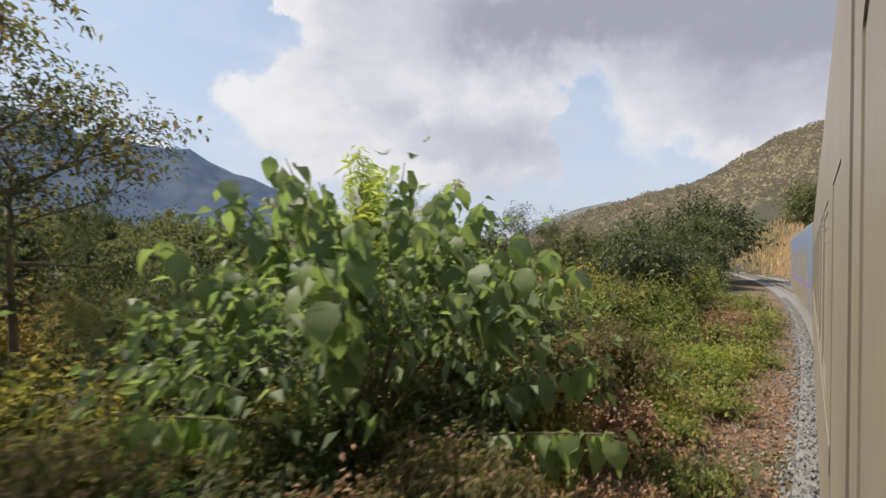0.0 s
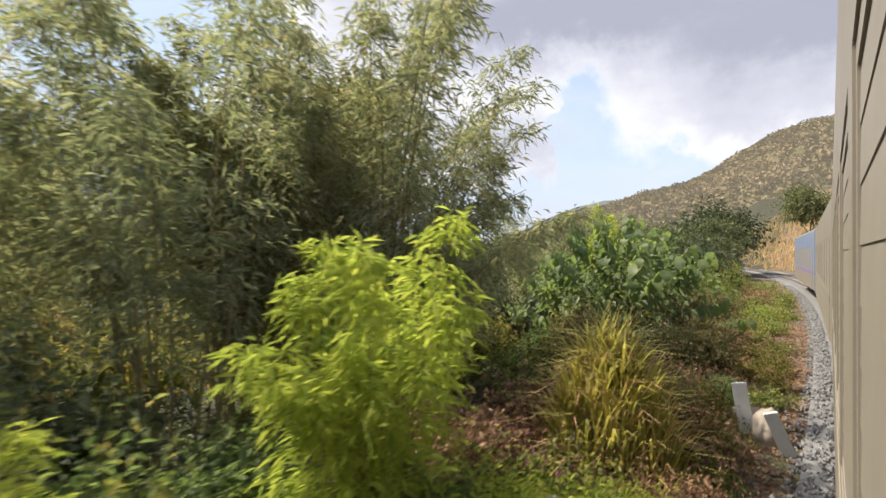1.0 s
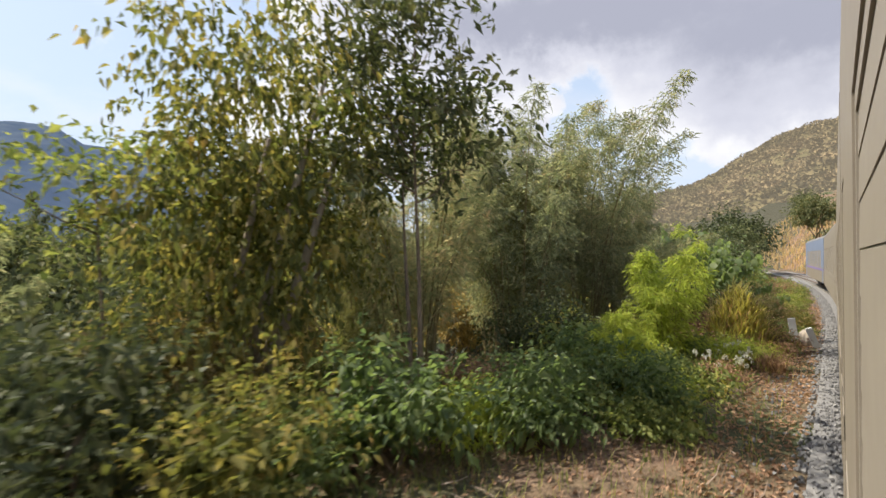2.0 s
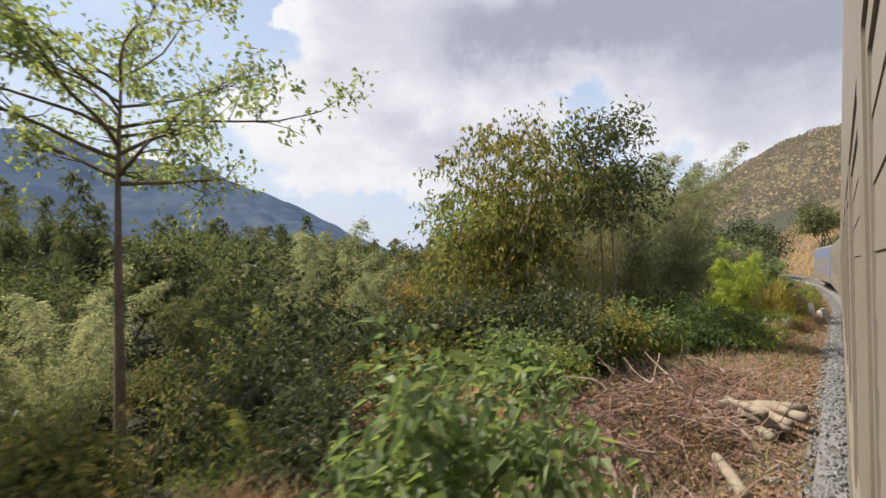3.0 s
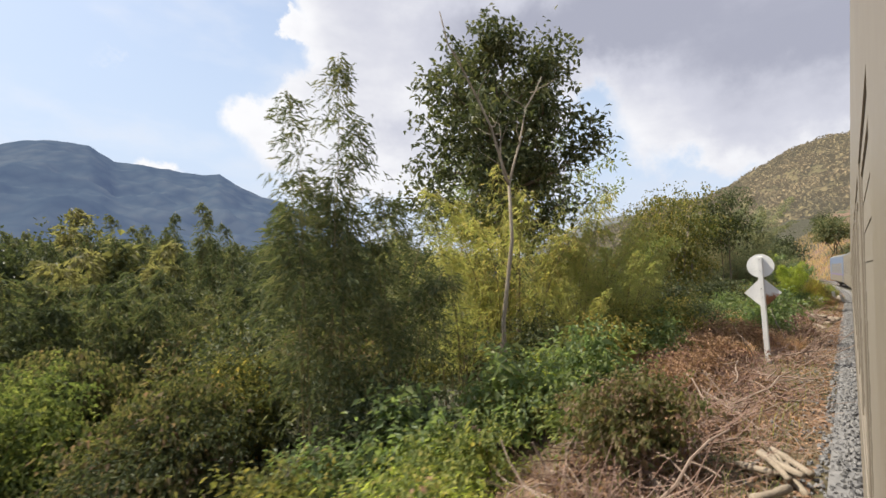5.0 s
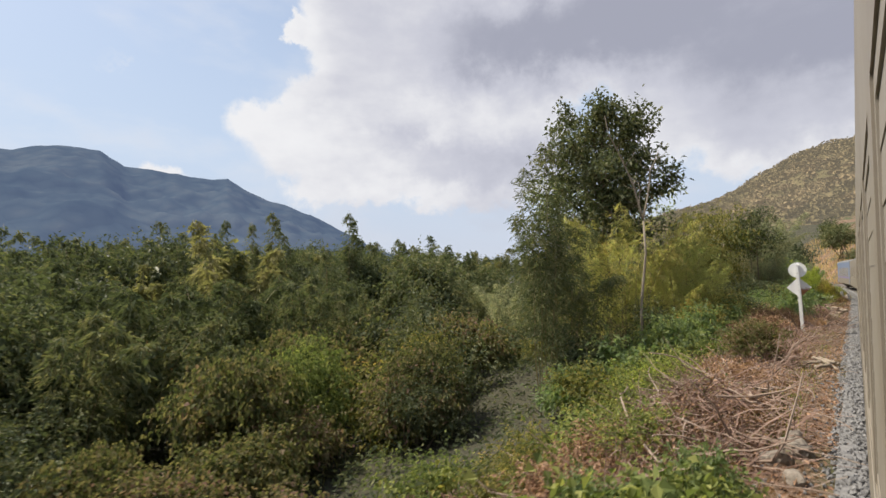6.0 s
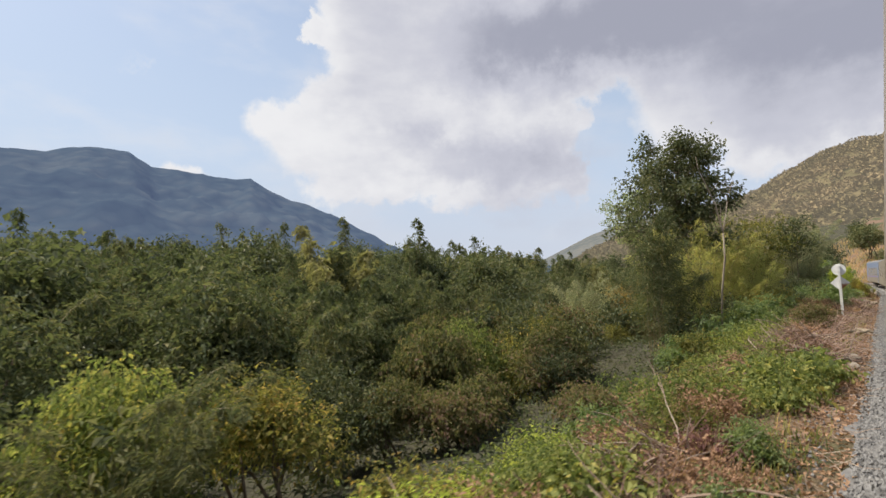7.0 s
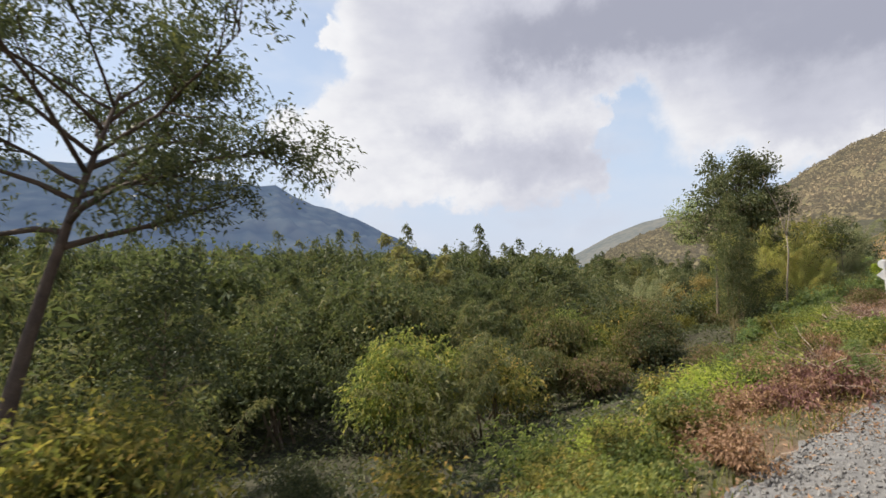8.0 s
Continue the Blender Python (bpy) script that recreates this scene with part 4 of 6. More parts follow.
y1 = bamboo("young_bamboo", -6.9, 3.3, 24, 3.5, 1.0, 11, 6300, BAMBOO_BRIGHT, leaf=(0.19, 0.03), low=0.1, label="young bright yellow-green bamboo shoots", group="young bamboo", stem=0.012, twig=0.6)
again(y1, -9.8, 3.4, 80, 0.6)
# trees of the first stretch
t1 = tree("slender_tree", -13.4, 6.0, 31, 8.4, 1.6, 3.8, 2500, DARK, BARK, leaf=(0.22, 0.1), trunk_r=0.05, limbs=16, clump=0.42, label="slender tree with pale trunk and hanging dark leaves", group="slender trees")
t1b = tree("slender_tree", -13.1, 6.6, 33, 7.0, 1.6, 4.4, 700, LIME, BARK, leaf=(0.2, 0.1), trunk_r=0.05, limbs=5, twigs=3, label="thin pale forked tree with few leaves", group="slender trees")
again(t1b, -17.4, 9.6, 60, 0.95)
t2 = tree("feathery_tree", 2.4, 15.5, 32, 9.4, 3.4, 5.0, 6000, DARK, BARK, leaf=(0.15, 0.06), trunk_r=0.13, label="feathery dark-leaved tree on the slope", group="valley trees")
again(t2, 30, 17, 90, 0.9)

# shrubs: five kinds, then many of them
s_green = shrub("green_shrub", 1.6, 8.3, 41, 2.6, 2.2, 1700, SHRUB, leaf=(0.135, 0.07), label="green leafy shrub turning yellow", group="shrubs")
s_dark = shrub("dark_shrub", 7.5, 8.0, 42, 3.0, 2.8, 2200, DARK, label="dense dark green shrub on the slope", group="shrubs", leaf=(0.16, 0.08))
s_lime = shrub("lime_shrub", 12.5, 5.2, 43, 2.6, 1.7, 1600, LIME, label="bright green sunlit shrub beside grass", group="shrubs", leaf=(0.13, 0.075))
s_gold = shrub("golden_shrub", 9.5, 9.5, 44, 2.2, 3.0, 2700, GOLD, label="thin golden-leaved shrub among green ones", group="shrubs", leaf=(0.13, 0.05))
s_vine = shrub("vine_mound", -52.6, 14.5, 45, 3.6, 3.6, 3600, VINE, label="mound of withered climbing vines over a bush", group="vine mounds", leaf=(0.15, 0.11), droop=0.9, sag=0.4, blobs=10)
s_dry = shrub("dry_brush", 1.8, 2.9, 46, 1.8, 0.8, 1400, DRY, label="dry brown brush heap with dead leaves", group="dry brush", leaf=(0.1, 0.05), stem_mat=DEADWOOD, core_mat=DRY)
s_low = shrub("low_weeds", 10.0, 3.4, 47, 2.2, 0.7, 1100, LIME, label="low green creeping weeds on dry soil", group="weeds", leaf=(0.12, 0.08), blobs=9)

comp = shrub("compound_leaf_shrub", -26.7, 2.5, 63, 2.1, 2.2, 1500, BROAD, label="green shrub with long compound leaves by the brushwood", group="shrubs", leaf=(0.17, 0.085), blobs=8, droop=0.5, skin=0.68)

creeper = shrub("broadleaf_creeper", -55.6, 1.7, 64, 1.8, 0.5, 800, LIME, label="bright green creeper with broad leaves, some yellow", group="weeds", leaf=(0.17, 0.13), blobs=9, droop=0.6, skin=0.6)
fern = shrub("feathery_weeds", -66.6, 3.6, 65, 2.3, 0.8, 3000, BAMBOO_BRIGHT, label="soft feathery bright green weeds on the bank", group="weeds", leaf=(0.15, 0.032), blobs=10, droop=0.3, skin=0.6)
withered = shrub("withered_creeper", -66.8, 1.6, 66, 1.7, 0.55, 1100, DEADRED, label="heap of withered reddish-brown creeper beside the ballast", group="dry brush", leaf=(0.13, 0.045), blobs=10, droop=1.2, skin=0.7, stem_mat=DEADWOOD, core_mat=DRY)

PLANTS = [
    (creeper, -54.4, 1.4, 0.8), (creeper, -57.0, 2.0, 0.9), (creeper, -58.6, 2.9, 0.8), (creeper, -52.8, 3.6, 0.8), (creeper, -61.4, 4.4, 0.9), (creeper, -64.2, 2.6, 0.7), (creeper, -44.8, 5.0, 1.0), (creeper, -47.2, 5.4, 0.9), (creeper, -8.6, 3.2, 0.8), (creeper, -31.0, 6.0, 0.9),
    (fern, -67.9, 3.1, 0.8), (fern, -65.4, 4.3, 0.9), (fern, -60.2, 5.6, 0.9), (fern, -63.0, 5.8, 0.8), (fern, -46.2, 3.6, 0.8), (fern, -43.6, 5.4, 0.9), (fern, -71.2, 4.0, 0.8), (fern, -38.6, 5.6, 0.9), (fern, -10.2, 2.8, 0.7), (fern, 8.6, 2.6, 0.6), (fern, 12.8, 2.4, 0.7),
    (fern, -6.2, 2.3, 0.7), (fern, -5.2, 1.6, 0.5), (withered, -4.7, 3.0, 1.1), (withered, -3.0, 1.5, 0.8), (withered, -2.6, 3.2, 1.2), (creeper, -1.4, 2.6, 0.8), (fern, -13.8, 4.4, 0.8),
    (withered, -65.8, 2.1, 0.7), (withered, -68.2, 2.0, 0.8), (withered, -62.0, 2.0, 0.7), (withered, -56.4, 3.9, 0.9), (withered, -53.4, 5.2, 0.8), (withered, -60.6, 3.4, 0.7), (withered, -36.2, 3.6, 0.9), (withered, -34.0, 2.6, 0.8), (withered, -30.4, 2.4, 0.8), (withered, -2.2, 2.2, 0.9), (withered, -0.4, 1.9, 0.7), (withered, -40.6, 3.2, 0.9),
    (s_low, 9.5, 1.7, 0.6), (s_low, 11.6, 2.0, 0.7), (s_low, 14.5, 1.8, 0.7), (s_low, 17.5, 2.2, 0.8), (s_low, 20.0, 2.3, 0.8), (s_low, 24.0, 2.8, 0.9), (s_lime, 27.0, 4.0, 0.6), (s_low, 7.6, 1.9, 0.5), (s_dry, 9.0, 2.4, 0.6), (s_low, 30.0, 3.6, 1.0),
    (s_dark, 0.2, 12.5, 1.3), (s_dark, 4.5, 9.5, 1.1), (s_green, 6.5, 6.5, 1.0), (s_green, 9.0, 6.2, 1.1), (s_dark, 12.0, 8.0, 1.3),
    (s_green, 15.5, 5.8, 1.1), (s_lime, 18.0, 4.8, 1.0), (s_dark, 21.0, 6.8, 1.5), (s_green, 25.0, 6.0, 1.2), (s_dark, 33.0, 8.5, 1.7),
    (s_lime, 14.0, 9.5, 1.6), (s_green, 20.0, 11.0, 1.8), (s_gold, -1.5, 15.0, 1.5), (s_gold, 2.0, 18.0, 1.7), (s_green, 5.8, 3.0, 0.5),
    (s_dry, 4.0, 2.3, 0.8), (s_dry, 6.8, 2.4, 0.9), (s_low, 13.0, 2.6, 0.9), (s_low, 16.5, 2.8, 0.9), (s_dry, 19.5, 3.0, 1.0), (s_low, 22.5, 3.3, 1.0),
    (s_dry, -0.6, 2.4, 0.9), (s_green, -1.0, 4.4, 0.6), (s_dry, -4.8, 4.8, 1.0), (s_low, -5.0, 2.6, 0.7), (s_low, -9.2, 2.5, 0.8), (comp, -11.0, 3.8, 0.8),
    (s_low, -12.2, 2.4, 0.8), (comp, -13.6, 3.6, 0.7), (s_lime, -9.3, 4.6, 0.9), (comp, -15.5, 4.6, 0.9), (s_dry, -8.0, 2.0, 0.6), (s_gold, -16.0, 9.5, 1.2),
    (s_dry, 1.2, 1.5, 0.5), (s_dry, 2.6, 1.7, 0.6), (s_dry, 0.6, 2.2, 0.7), (s_low, 3.6, 1.5, 0.5), (s_dry, 5.0, 1.6, 0.55), (s_low, 6.4, 1.5, 0.5), (s_green, 0.2, 3.2, 0.45), (comp, 1.4, 3.6, 0.5), (s_dry, -1.6, 2.0, 0.7),
    (s_green, -17.5, 4.5, 0.9), (s_dark, -19.0, 5.5, 0.9), (s_lime, -20.5, 4.6, 0.7), (s_green, -21.5, 6.5, 1.0),
]
PLANTS += [
    (s_lime, 12.5, 3.9, 0.7), (s_lime, 15.5, 4.6, 0.9), (s_green, 18.5, 5.2, 1.0), (s_lime, 21.5, 4.9, 0.9), (s_dark, 24.5, 6.6, 1.3), (s_lime, 27.5, 6.0, 1.1), (s_green, 31.0, 6.8, 1.2),
    (s_lime, 35.0, 7.2, 1.1), (s_dark, 38.0, 9.0, 1.5), (s_green, 42.0, 9.0, 1.4), (s_gold, 29.0, 9.0, 1.0), (s_gold, 36.0, 11.5, 1.2), (s_dry, 16.5, 2.5, 0.8), (s_dry, 20.5, 2.9, 0.9), (s_dry, 13.5, 2.0, 0.6), (s_dry, 24.0, 3.6, 1.0),
    (s_green, 10.5, 4.6, 0.7), (s_dark, 9.2, 5.0, 0.8), (s_lime, 46.0, 8.6, 1.2), (s_dark, 50.0, 10.0, 1.6), (s_gold, 8.4, 3.6, 0.5), (s_green, 17.0, 8.0, 1.5), (s_lime, 23.0, 8.6, 1.5), (s_green, 29.0, 11.5, 1.8),
]
PLANTS += [(s_lime, -13.0, 8.6, 0.8), (s_low, -14.4, 8.0, 1.2), (s_lime, -12.0, 10.0, 1.0), (s_low, -12.2, 7.4, 1.2), (s_dry, -13.6, 7.2, 1.1), (s_gold, -12.8, 11.5, 0.9), (s_dry, -11.4, 6.2, 1.0), (s_lime, -14.6, 11.0, 1.0), (s_dry, -2.7, 1.9, 0.9), (s_dry, -2.0, 2.9, 1.1), (s_dry, -3.4, 3.2, 1.1), (s_dry, -0.9, 3.2, 1.0), (s_dry, -5.2, 3.4, 0.9), (s_low, -5.6, 1.9, 0.6), (s_dry, -4.6, 1.3, 0.6)]
# ---- second stretch: brushwood, sign, big trees ----
pale = tree("umbrella_tree", -25.6, 14.9, 51, 16.0, 5.2, 9.8, 5600, PALE, BARK, leaf=(0.22, 0.12), trunk_r=0.17, limbs=20, twigs=7, label="sparse spreading tree with pale trunk and yellow-green leaves", spray=7, clump=0.2, flat=0.5, z=-5.2, round_top=0.75)
big = tree("dark_tree", -33.4, 10.8, 58, 14.8, 3.9, 5.4, 15000, DARK, BARK, leaf=(0.28, 0.15), trunk_r=0.24, limbs=28, twigs=5, label="big dense dark-green tree above the bamboo", spray=16, clump=0.38, round_top=0.62)
vine_tree = shrub("vine_covered_tree", -14.2, 9.8, 53, 6.0, 13.0, 15000, SHRUB, leaf=(0.17, 0.11), label="tree smothered to the ground in climbing vines", group="vine-covered trees", category="tree", stems=6, blobs=30, droop=1.2, sag=0.45, cores=False, lowest=0.2, stem_mat=PALE_BARK)
again(b3, -8.6, 13.0, 90, 0.85)
behind = tree("rounded_tree", 1.5, 15.5, 54, 12.5, 3.6, 3.5, 5000, VINE, BARK, leaf=(0.22, 0.11), trunk_r=0.2, limbs=13, label="rounded green tree behind the vine-covered one", group="valley trees", clump=0.7)


def forked_tree():
    """A bare dead trunk with a fork near its top."""
    rng = np.random.default_rng(55)
    x, y = -39.6, 6.6
    z = float(ground(x, y)) - 0.1
    e = thing("bare_forked_tree", x, y, z, "bare grey dead tree with a forked top", "tree")
    top = 4.9 - z
    trunk = np.array([(0.0, 0.15, 0), (-0.15, 0.1, top * 0.4), (0.05, -0.05, top * 0.75), (0, 0, top)])
    smooth(part("trunk", tube(trunk, np.array([0.065, 0.055, 0.048, 0.04]), 8), PALE_BARK, e))
    for way, ln, r in (((-0.75, 0.5, 1.0), 1.6, 0.03), ((-0.42, 0.35, 1.0), 4.6, 0.045), ((0.32, -0.1, 1.0), 3.4, 0.04)):
        line = bend_line(rng, (0, 0, top - 0.1), way, ln, 7, 0.10, 0.05)
        limb = [tube(line, np.linspace(r, r * 0.3, 7), 6)]
        for _ in range(4):
            p = line[rng.integers(2, 7)]
            limb.append(tube(bend_line(rng, p, np.array(way) * 0.6 + rng.normal(size=3) * 0.6, 0.8, 5, 0.2, 0.05), np.linspace(r * 0.4, r * 0.1, 5), 4))
        smooth(part("limb", join(limb), PALE_BARK, e))


forked_tree()

yb = bamboo("yellow_bamboo", -36.2, 8.6, 61, 8.8, 2.9, 13, 6500, BAMBOO_YELLOW, leaf=(0.2, 0.036), twig=1.0, label="yellow-green bamboo clump with thin bare culms", low=0.2, group="yellow bamboo", base=0.8, stem=0.022)
again(yb, -33.5, 8.0, 100, 0.95)
again(yb, -37.4, 9.6, 290, 1.0)
again(yb, -32.0, 6.9, 60, 0.75)
again(yb, -29.4, 6.8, 45, 0.34)
again(yb, -25.6, 7.6, 145, 0.32)
again(yb, -34.8, 9.3, 20, 1.0)
again(yb, -31.0, 8.6, 220, 0.8)
again(yb, -34.2, 5.8, 170, 0.5)
again(yb, -32.4, 5.9, 260, 0.45)
again(yb, -36.0, 6.2, 320, 0.5)
bamboo("bamboo_clump", -41.2, 9.3, 62, 8.8, 1.9, 13, 9500, FOREST, leaf=(0.2, 0.036), label="dark green bamboo clump with bare culms at its foot", low=0.42, base=0.9, twig=1.0)
bamboo("slim_bamboo", -43.5, 9.0, 64, 11.8, 1.4, 7, 7500, FOREST, leaf=(0.22, 0.04), low=0.3, twig=1.3, label="slim bamboo with a tall thin leafy tip", base=0.3, arch=0.3)
again(b3, -12.0, 14.5, 40, 0.9)
again(b2, -20.0, 13.5, 310, 0.85)
again(b1, -25.5, 22.0, 310, 0.95)
again(yb, -22.5, 12.0, 10, 0.7)

PLANTS += [
    (comp, -22.0, 4.9, 0.8), (comp, -41.5, 5.2, 0.95), (comp, -39.0, 4.8, 0.9), (comp, -43.5, 6.2, 1.0), (comp, -45.0, 7.4, 0.9), (s_dark, -42.8, 7.6, 0.9),
    (s_dark, -24.0, 8.5, 1.3), (s_green, -23.0, 7.0, 1.0), (s_dark, -20.0, 8.5, 1.2), (s_vine, -17.5, 8.8, 0.9), (s_dark, -21.5, 11.0, 1.6), (s_vine, -24.0, 12.5, 1.2),
    (s_lime, -26.4, 7.2, 0.6), (s_green, -29.0, 5.6, 0.8), (s_dry, -25.0, 5.4, 1.1), (s_lime, -26.8, 6.4, 0.6), (s_green, -31.5, 5.4, 0.9), (s_low, -30.5, 3.8, 0.8), (s_dry, -29.0, 3.4, 1.0),
    (s_dry, -31.5, 3.2, 1.1), (s_dry, -34.5, 3.3, 1.0), (s_dry, -36.6, 3.0, 0.9), (s_green, -34.5, 5.3, 0.9), (s_dry, -38.5, 3.0, 0.9), (s_green, -37.0, 5.2, 0.8),
    (s_lime, -44.0, 4.6, 0.8), (s_low, -42.3, 3.4, 0.9), (s_green, -46.5, 6.0, 0.9), (s_lime, -46.8, 4.2, 0.7), (s_dry, -42.0, 2.6, 0.8),
    (s_dark, -9.0, 5.8, 0.8), (s_green, -1.0, 6.8, 0.9), (s_lime, -17.0, 12.0, 1.5), (s_gold, -6.0, 22.0, 2.0), (s_gold, -11.0, 24.0, 1.8), (s_green, -4.0, 18.0, 1.8),
    (s_dark, -15.0, 17.0, 1.7), (s_green, -19.0, 18.0, 1.8), (s_vine, -28.0, 15.5, 1.2), (s_dark, -30.0, 18.0, 1.8),
    (comp, -34.8, 4.4, 0.7), (s_lime, -35.6, 6.2, 0.9), (s_green, -33.4, 6.2, 0.8), (s_dark, -36.6, 7.0, 0.8), (comp, -32.2, 5.2, 0.7), (s_lime, -38.2, 6.4, 0.8),
    (s_green, -2.6, 1.3, 0.3), (s_green, -1.2, 1.6, 0.36), (comp, -0.2, 1.5, 0.32), (s_green, 1.6, 1.1, 0.34), (s_low, 0.4, 0.95, 0.45), (s_green, 3.2, 1.2, 0.36), (s_dry, 2.2, 1.2, 0.45), (s_green, 4.6, 2.4, 0.4), (s_dry, 4.2, 1.0, 0.4), (s_low, -3.4, 1.2, 0.45), (s_dry, -4.6, 1.4, 0.5),
    # third stretch
    (s_lime, -75.0, 2.4, 0.45), (s_low, -73.6, 2.6, 0.7), (s_green, -74.4, 3.2, 0.45), (s_dry, -72.4, 2.0, 0.6), (s_low, -76.0, 2.6, 0.7), (s_lime, -77.0, 3.2, 0.5), (s_dry, -75.6, 3.8, 0.7), (s_green, -73.0, 4.4, 0.5), (s_dry, -71.2, 2.6, 0.7), (comp, -76.4, 4.4, 0.45),
    (comp, -53.4, 1.5, 0.36), (comp, -56.2, 1.4, 0.34), (s_dry, -54.0, 3.0, 0.8), (s_dry, -56.6, 3.8, 0.9), (s_green, -50.8, 5.4, 0.6), (comp, -58.2, 5.6, 0.6), (s_dry, -60.2, 2.4, 0.8), (s_dry, -63.4, 1.6, 0.6), (s_green, -65.2, 3.4, 0.42), (s_dry, -64.6, 4.4, 0.9), (comp, -61.8, 1.5, 0.34), (comp, -64.4, 1.2, 0.34), (s_lime, -66.2, 1.4, 0.34), (s_dry, -67.6, 2.0, 0.6), (comp, -70.4, 3.2, 0.5), (s_green, -71.6, 3.8, 0.5),
    (s_lime, -55.6, 1.5, 0.42), (s_low, -54.4, 1.4, 0.7), (s_lime, -56.8, 1.8, 0.45), (comp, -55.0, 2.2, 0.35), (s_lime, -67.2, 3.0, 0.6), (s_lime, -66.2, 3.6, 0.55), (s_lime, -68.4, 3.4, 0.5),
    (s_low, -58.0, 1.6, 0.7), (s_lime, -59.4, 2.4, 0.45), (s_green, -57.2, 2.9, 0.4), (s_green, -61.0, 2.6, 0.4), (s_lime, -62.4, 4.2, 0.6), (s_green, -64.6, 5.6, 0.7), (s_vine, -56.0, 7.0, 0.55), 
    (s_vine, -55.2, 13.2, 0.8), (s_vine, -49.2, 17.0, 1.0), (s_vine, -45.5, 14.0, 1.0),
    
    
    (s_lime, -52.6, 6.8, 0.8), (s_low, -50.6, 4.0, 1.0), (s_green, -53.2, 4.6, 0.55), (s_low, -55.8, 5.8, 1.0), (comp, -57.5, 4.6, 0.5), (s_low, -60.0, 5.4, 1.1),
    (s_low, -62.8, 5.0, 1.0), (s_low, -65.4, 4.6, 1.0), (s_low, -67.6, 3.8, 1.0), (s_low, -69.8, 4.4, 1.1), (s_lime, -52.0, 2.6, 0.55), (s_low, -49.2, 2.4, 0.7), (s_lime, -48.4, 3.0, 0.5),
    (s_dry, -51.8, 3.4, 0.9), (s_dry, -47.5, 2.2, 0.9), (s_dry, -58.6, 3.6, 1.0), (s_dry, -61.5, 3.6, 0.9), (s_dry, -66.0, 2.8, 0.9), (s_dry, -69.0, 2.6, 0.8), (s_lime, -63.8, 3.2, 0.5),
    (s_lime, -71.5, 6.0, 0.8), (s_green, -75.0, 6.0, 0.9),
    (s_green, -44.5, 17.0, 1.6), (s_dark, -40.5, 17.5, 1.7), (s_vine, -36.0, 19.0, 1.3), (s_green, -32.0, 22.0, 1.8), (s_dark, -37.0, 23.0, 2.0), (s_vine, -27.0, 25.0, 1.6), (s_dark, -24.0, 27.5, 1.6),
    (s_green, -43.0, 22.0, 1.8),
]
rng = np.random.default_rng(77)
for ob, x, y, s in PLANTS:
    again(ob, x, y, float(rng.uniform(0, 360)), s)

# undergrowth that hides the soil along the whole bank
for k in range(165):
    x = float(rng.uniform(-82, 12)) if k < 130 else float(rng.uniform(-4, 9))
    d = float(rng.uniform(2.2, 8.5))
    if -43 < x < -16 and d < 4.4 or -63 < x < -45 and d < 2.6 or x < -45 and d > 5.6:
        continue
    if x > -4 and d < 4.2:
        ob, s = (s_green, s_dark, comp, s_vine)[k % 4], rng.uniform(0.3, 0.48)
    elif -22 < x < -8:
        ob, s = (s_lime, s_green, comp, s_low)[k % 4], rng.uniform(0.4, 0.7)
    elif -40 < x < -30:
        ob, s = (s_lime, comp, s_green, s_lime)[k % 4], rng.uniform(0.35, 0.55)
    elif x > -44:
        ob, s = (s_green, comp, s_lime, comp, s_dark, s_dry, s_green, s_vine)[k % 8], rng.uniform(0.35, 0.6)
    else:
        ob, s = (s_low, s_green, s_low, s_lime, s_dry)[k % 5], rng.uniform(0.35, 0.75)
    again(ob, x, d, float(rng.uniform(0, 360)), float(s))

edge_tree = tree("leaning_tree", -80.2, 15.2, 71, 17.0, 6.1, 9.4, 30000, DARK, DARK_BARK, leaf=(0.19, 0.075), trunk_r=0.24, limbs=17, twigs=8, lean=(3.2, 0.6), label="leaning tree with dark trunk and feathery foliage", spray=18, clump=0.5, z=-6.0, flat=0.35)
again(t1, -75.5, 16.5, 40, 1.1)
dead = shrub("withered_tree", -23.8, 24.6, 72, 3.0, 6.0, 900, VINE, label="half-dead thin tree with few leaves", group="valley trees", category="tree", stems=7, leaf=(0.14, 0.07), stem_mat=PALE_BARK)

# ---- valley woods ----
vb1 = bamboo("valley_bamboo", -52.0, 54.0, 81, 11.0, 3.2, 7, 2900, FOREST, leaf=(0.42, 0.13), low=0.25, arch=1.1, label="feathery bamboo clump in the valley woods", group="valley bamboo", stem=0.05, twig=1.5, base=1.2, knots=6, ring=3, inner=5)
vb2 = bamboo("valley_bamboo", -36.0, 62.0, 82, 11.0, 3.8, 7, 2900, OLIVE, leaf=(0.42, 0.13), low=0.25, arch=1.4, label="olive bamboo clump in the valley woods", group="valley bamboo", stem=0.05, twig=1.5, base=1.4, knots=6, ring=3, inner=5)
vt1 = shrub("valley_tree", -44.0, 66.0, 83, 8.0, 10.5, 2700, FOREST, leaf=(0.42, 0.24), label="rounded green tree in the valley woods", group="valley trees", category="tree", blobs=13, stems=5, lowest=0.35, skin=0.3)
vt2 = shrub("valley_tree", -22.0, 60.0, 84, 7.4, 10.5, 2700, DARK, leaf=(0.42, 0.24), label="dark green tree in the valley woods", group="valley trees", category="tree", blobs=13, stems=5, lowest=0.35, skin=0.3)
vs = shrub("valley_thicket", -60.0, 27.0, 85, 5.6, 4.6, 3000, FOREST, leaf=(0.22, 0.10), label="thicket of green bushes in the valley", group="valley thickets", blobs=13, stems=4, skin=0.35)
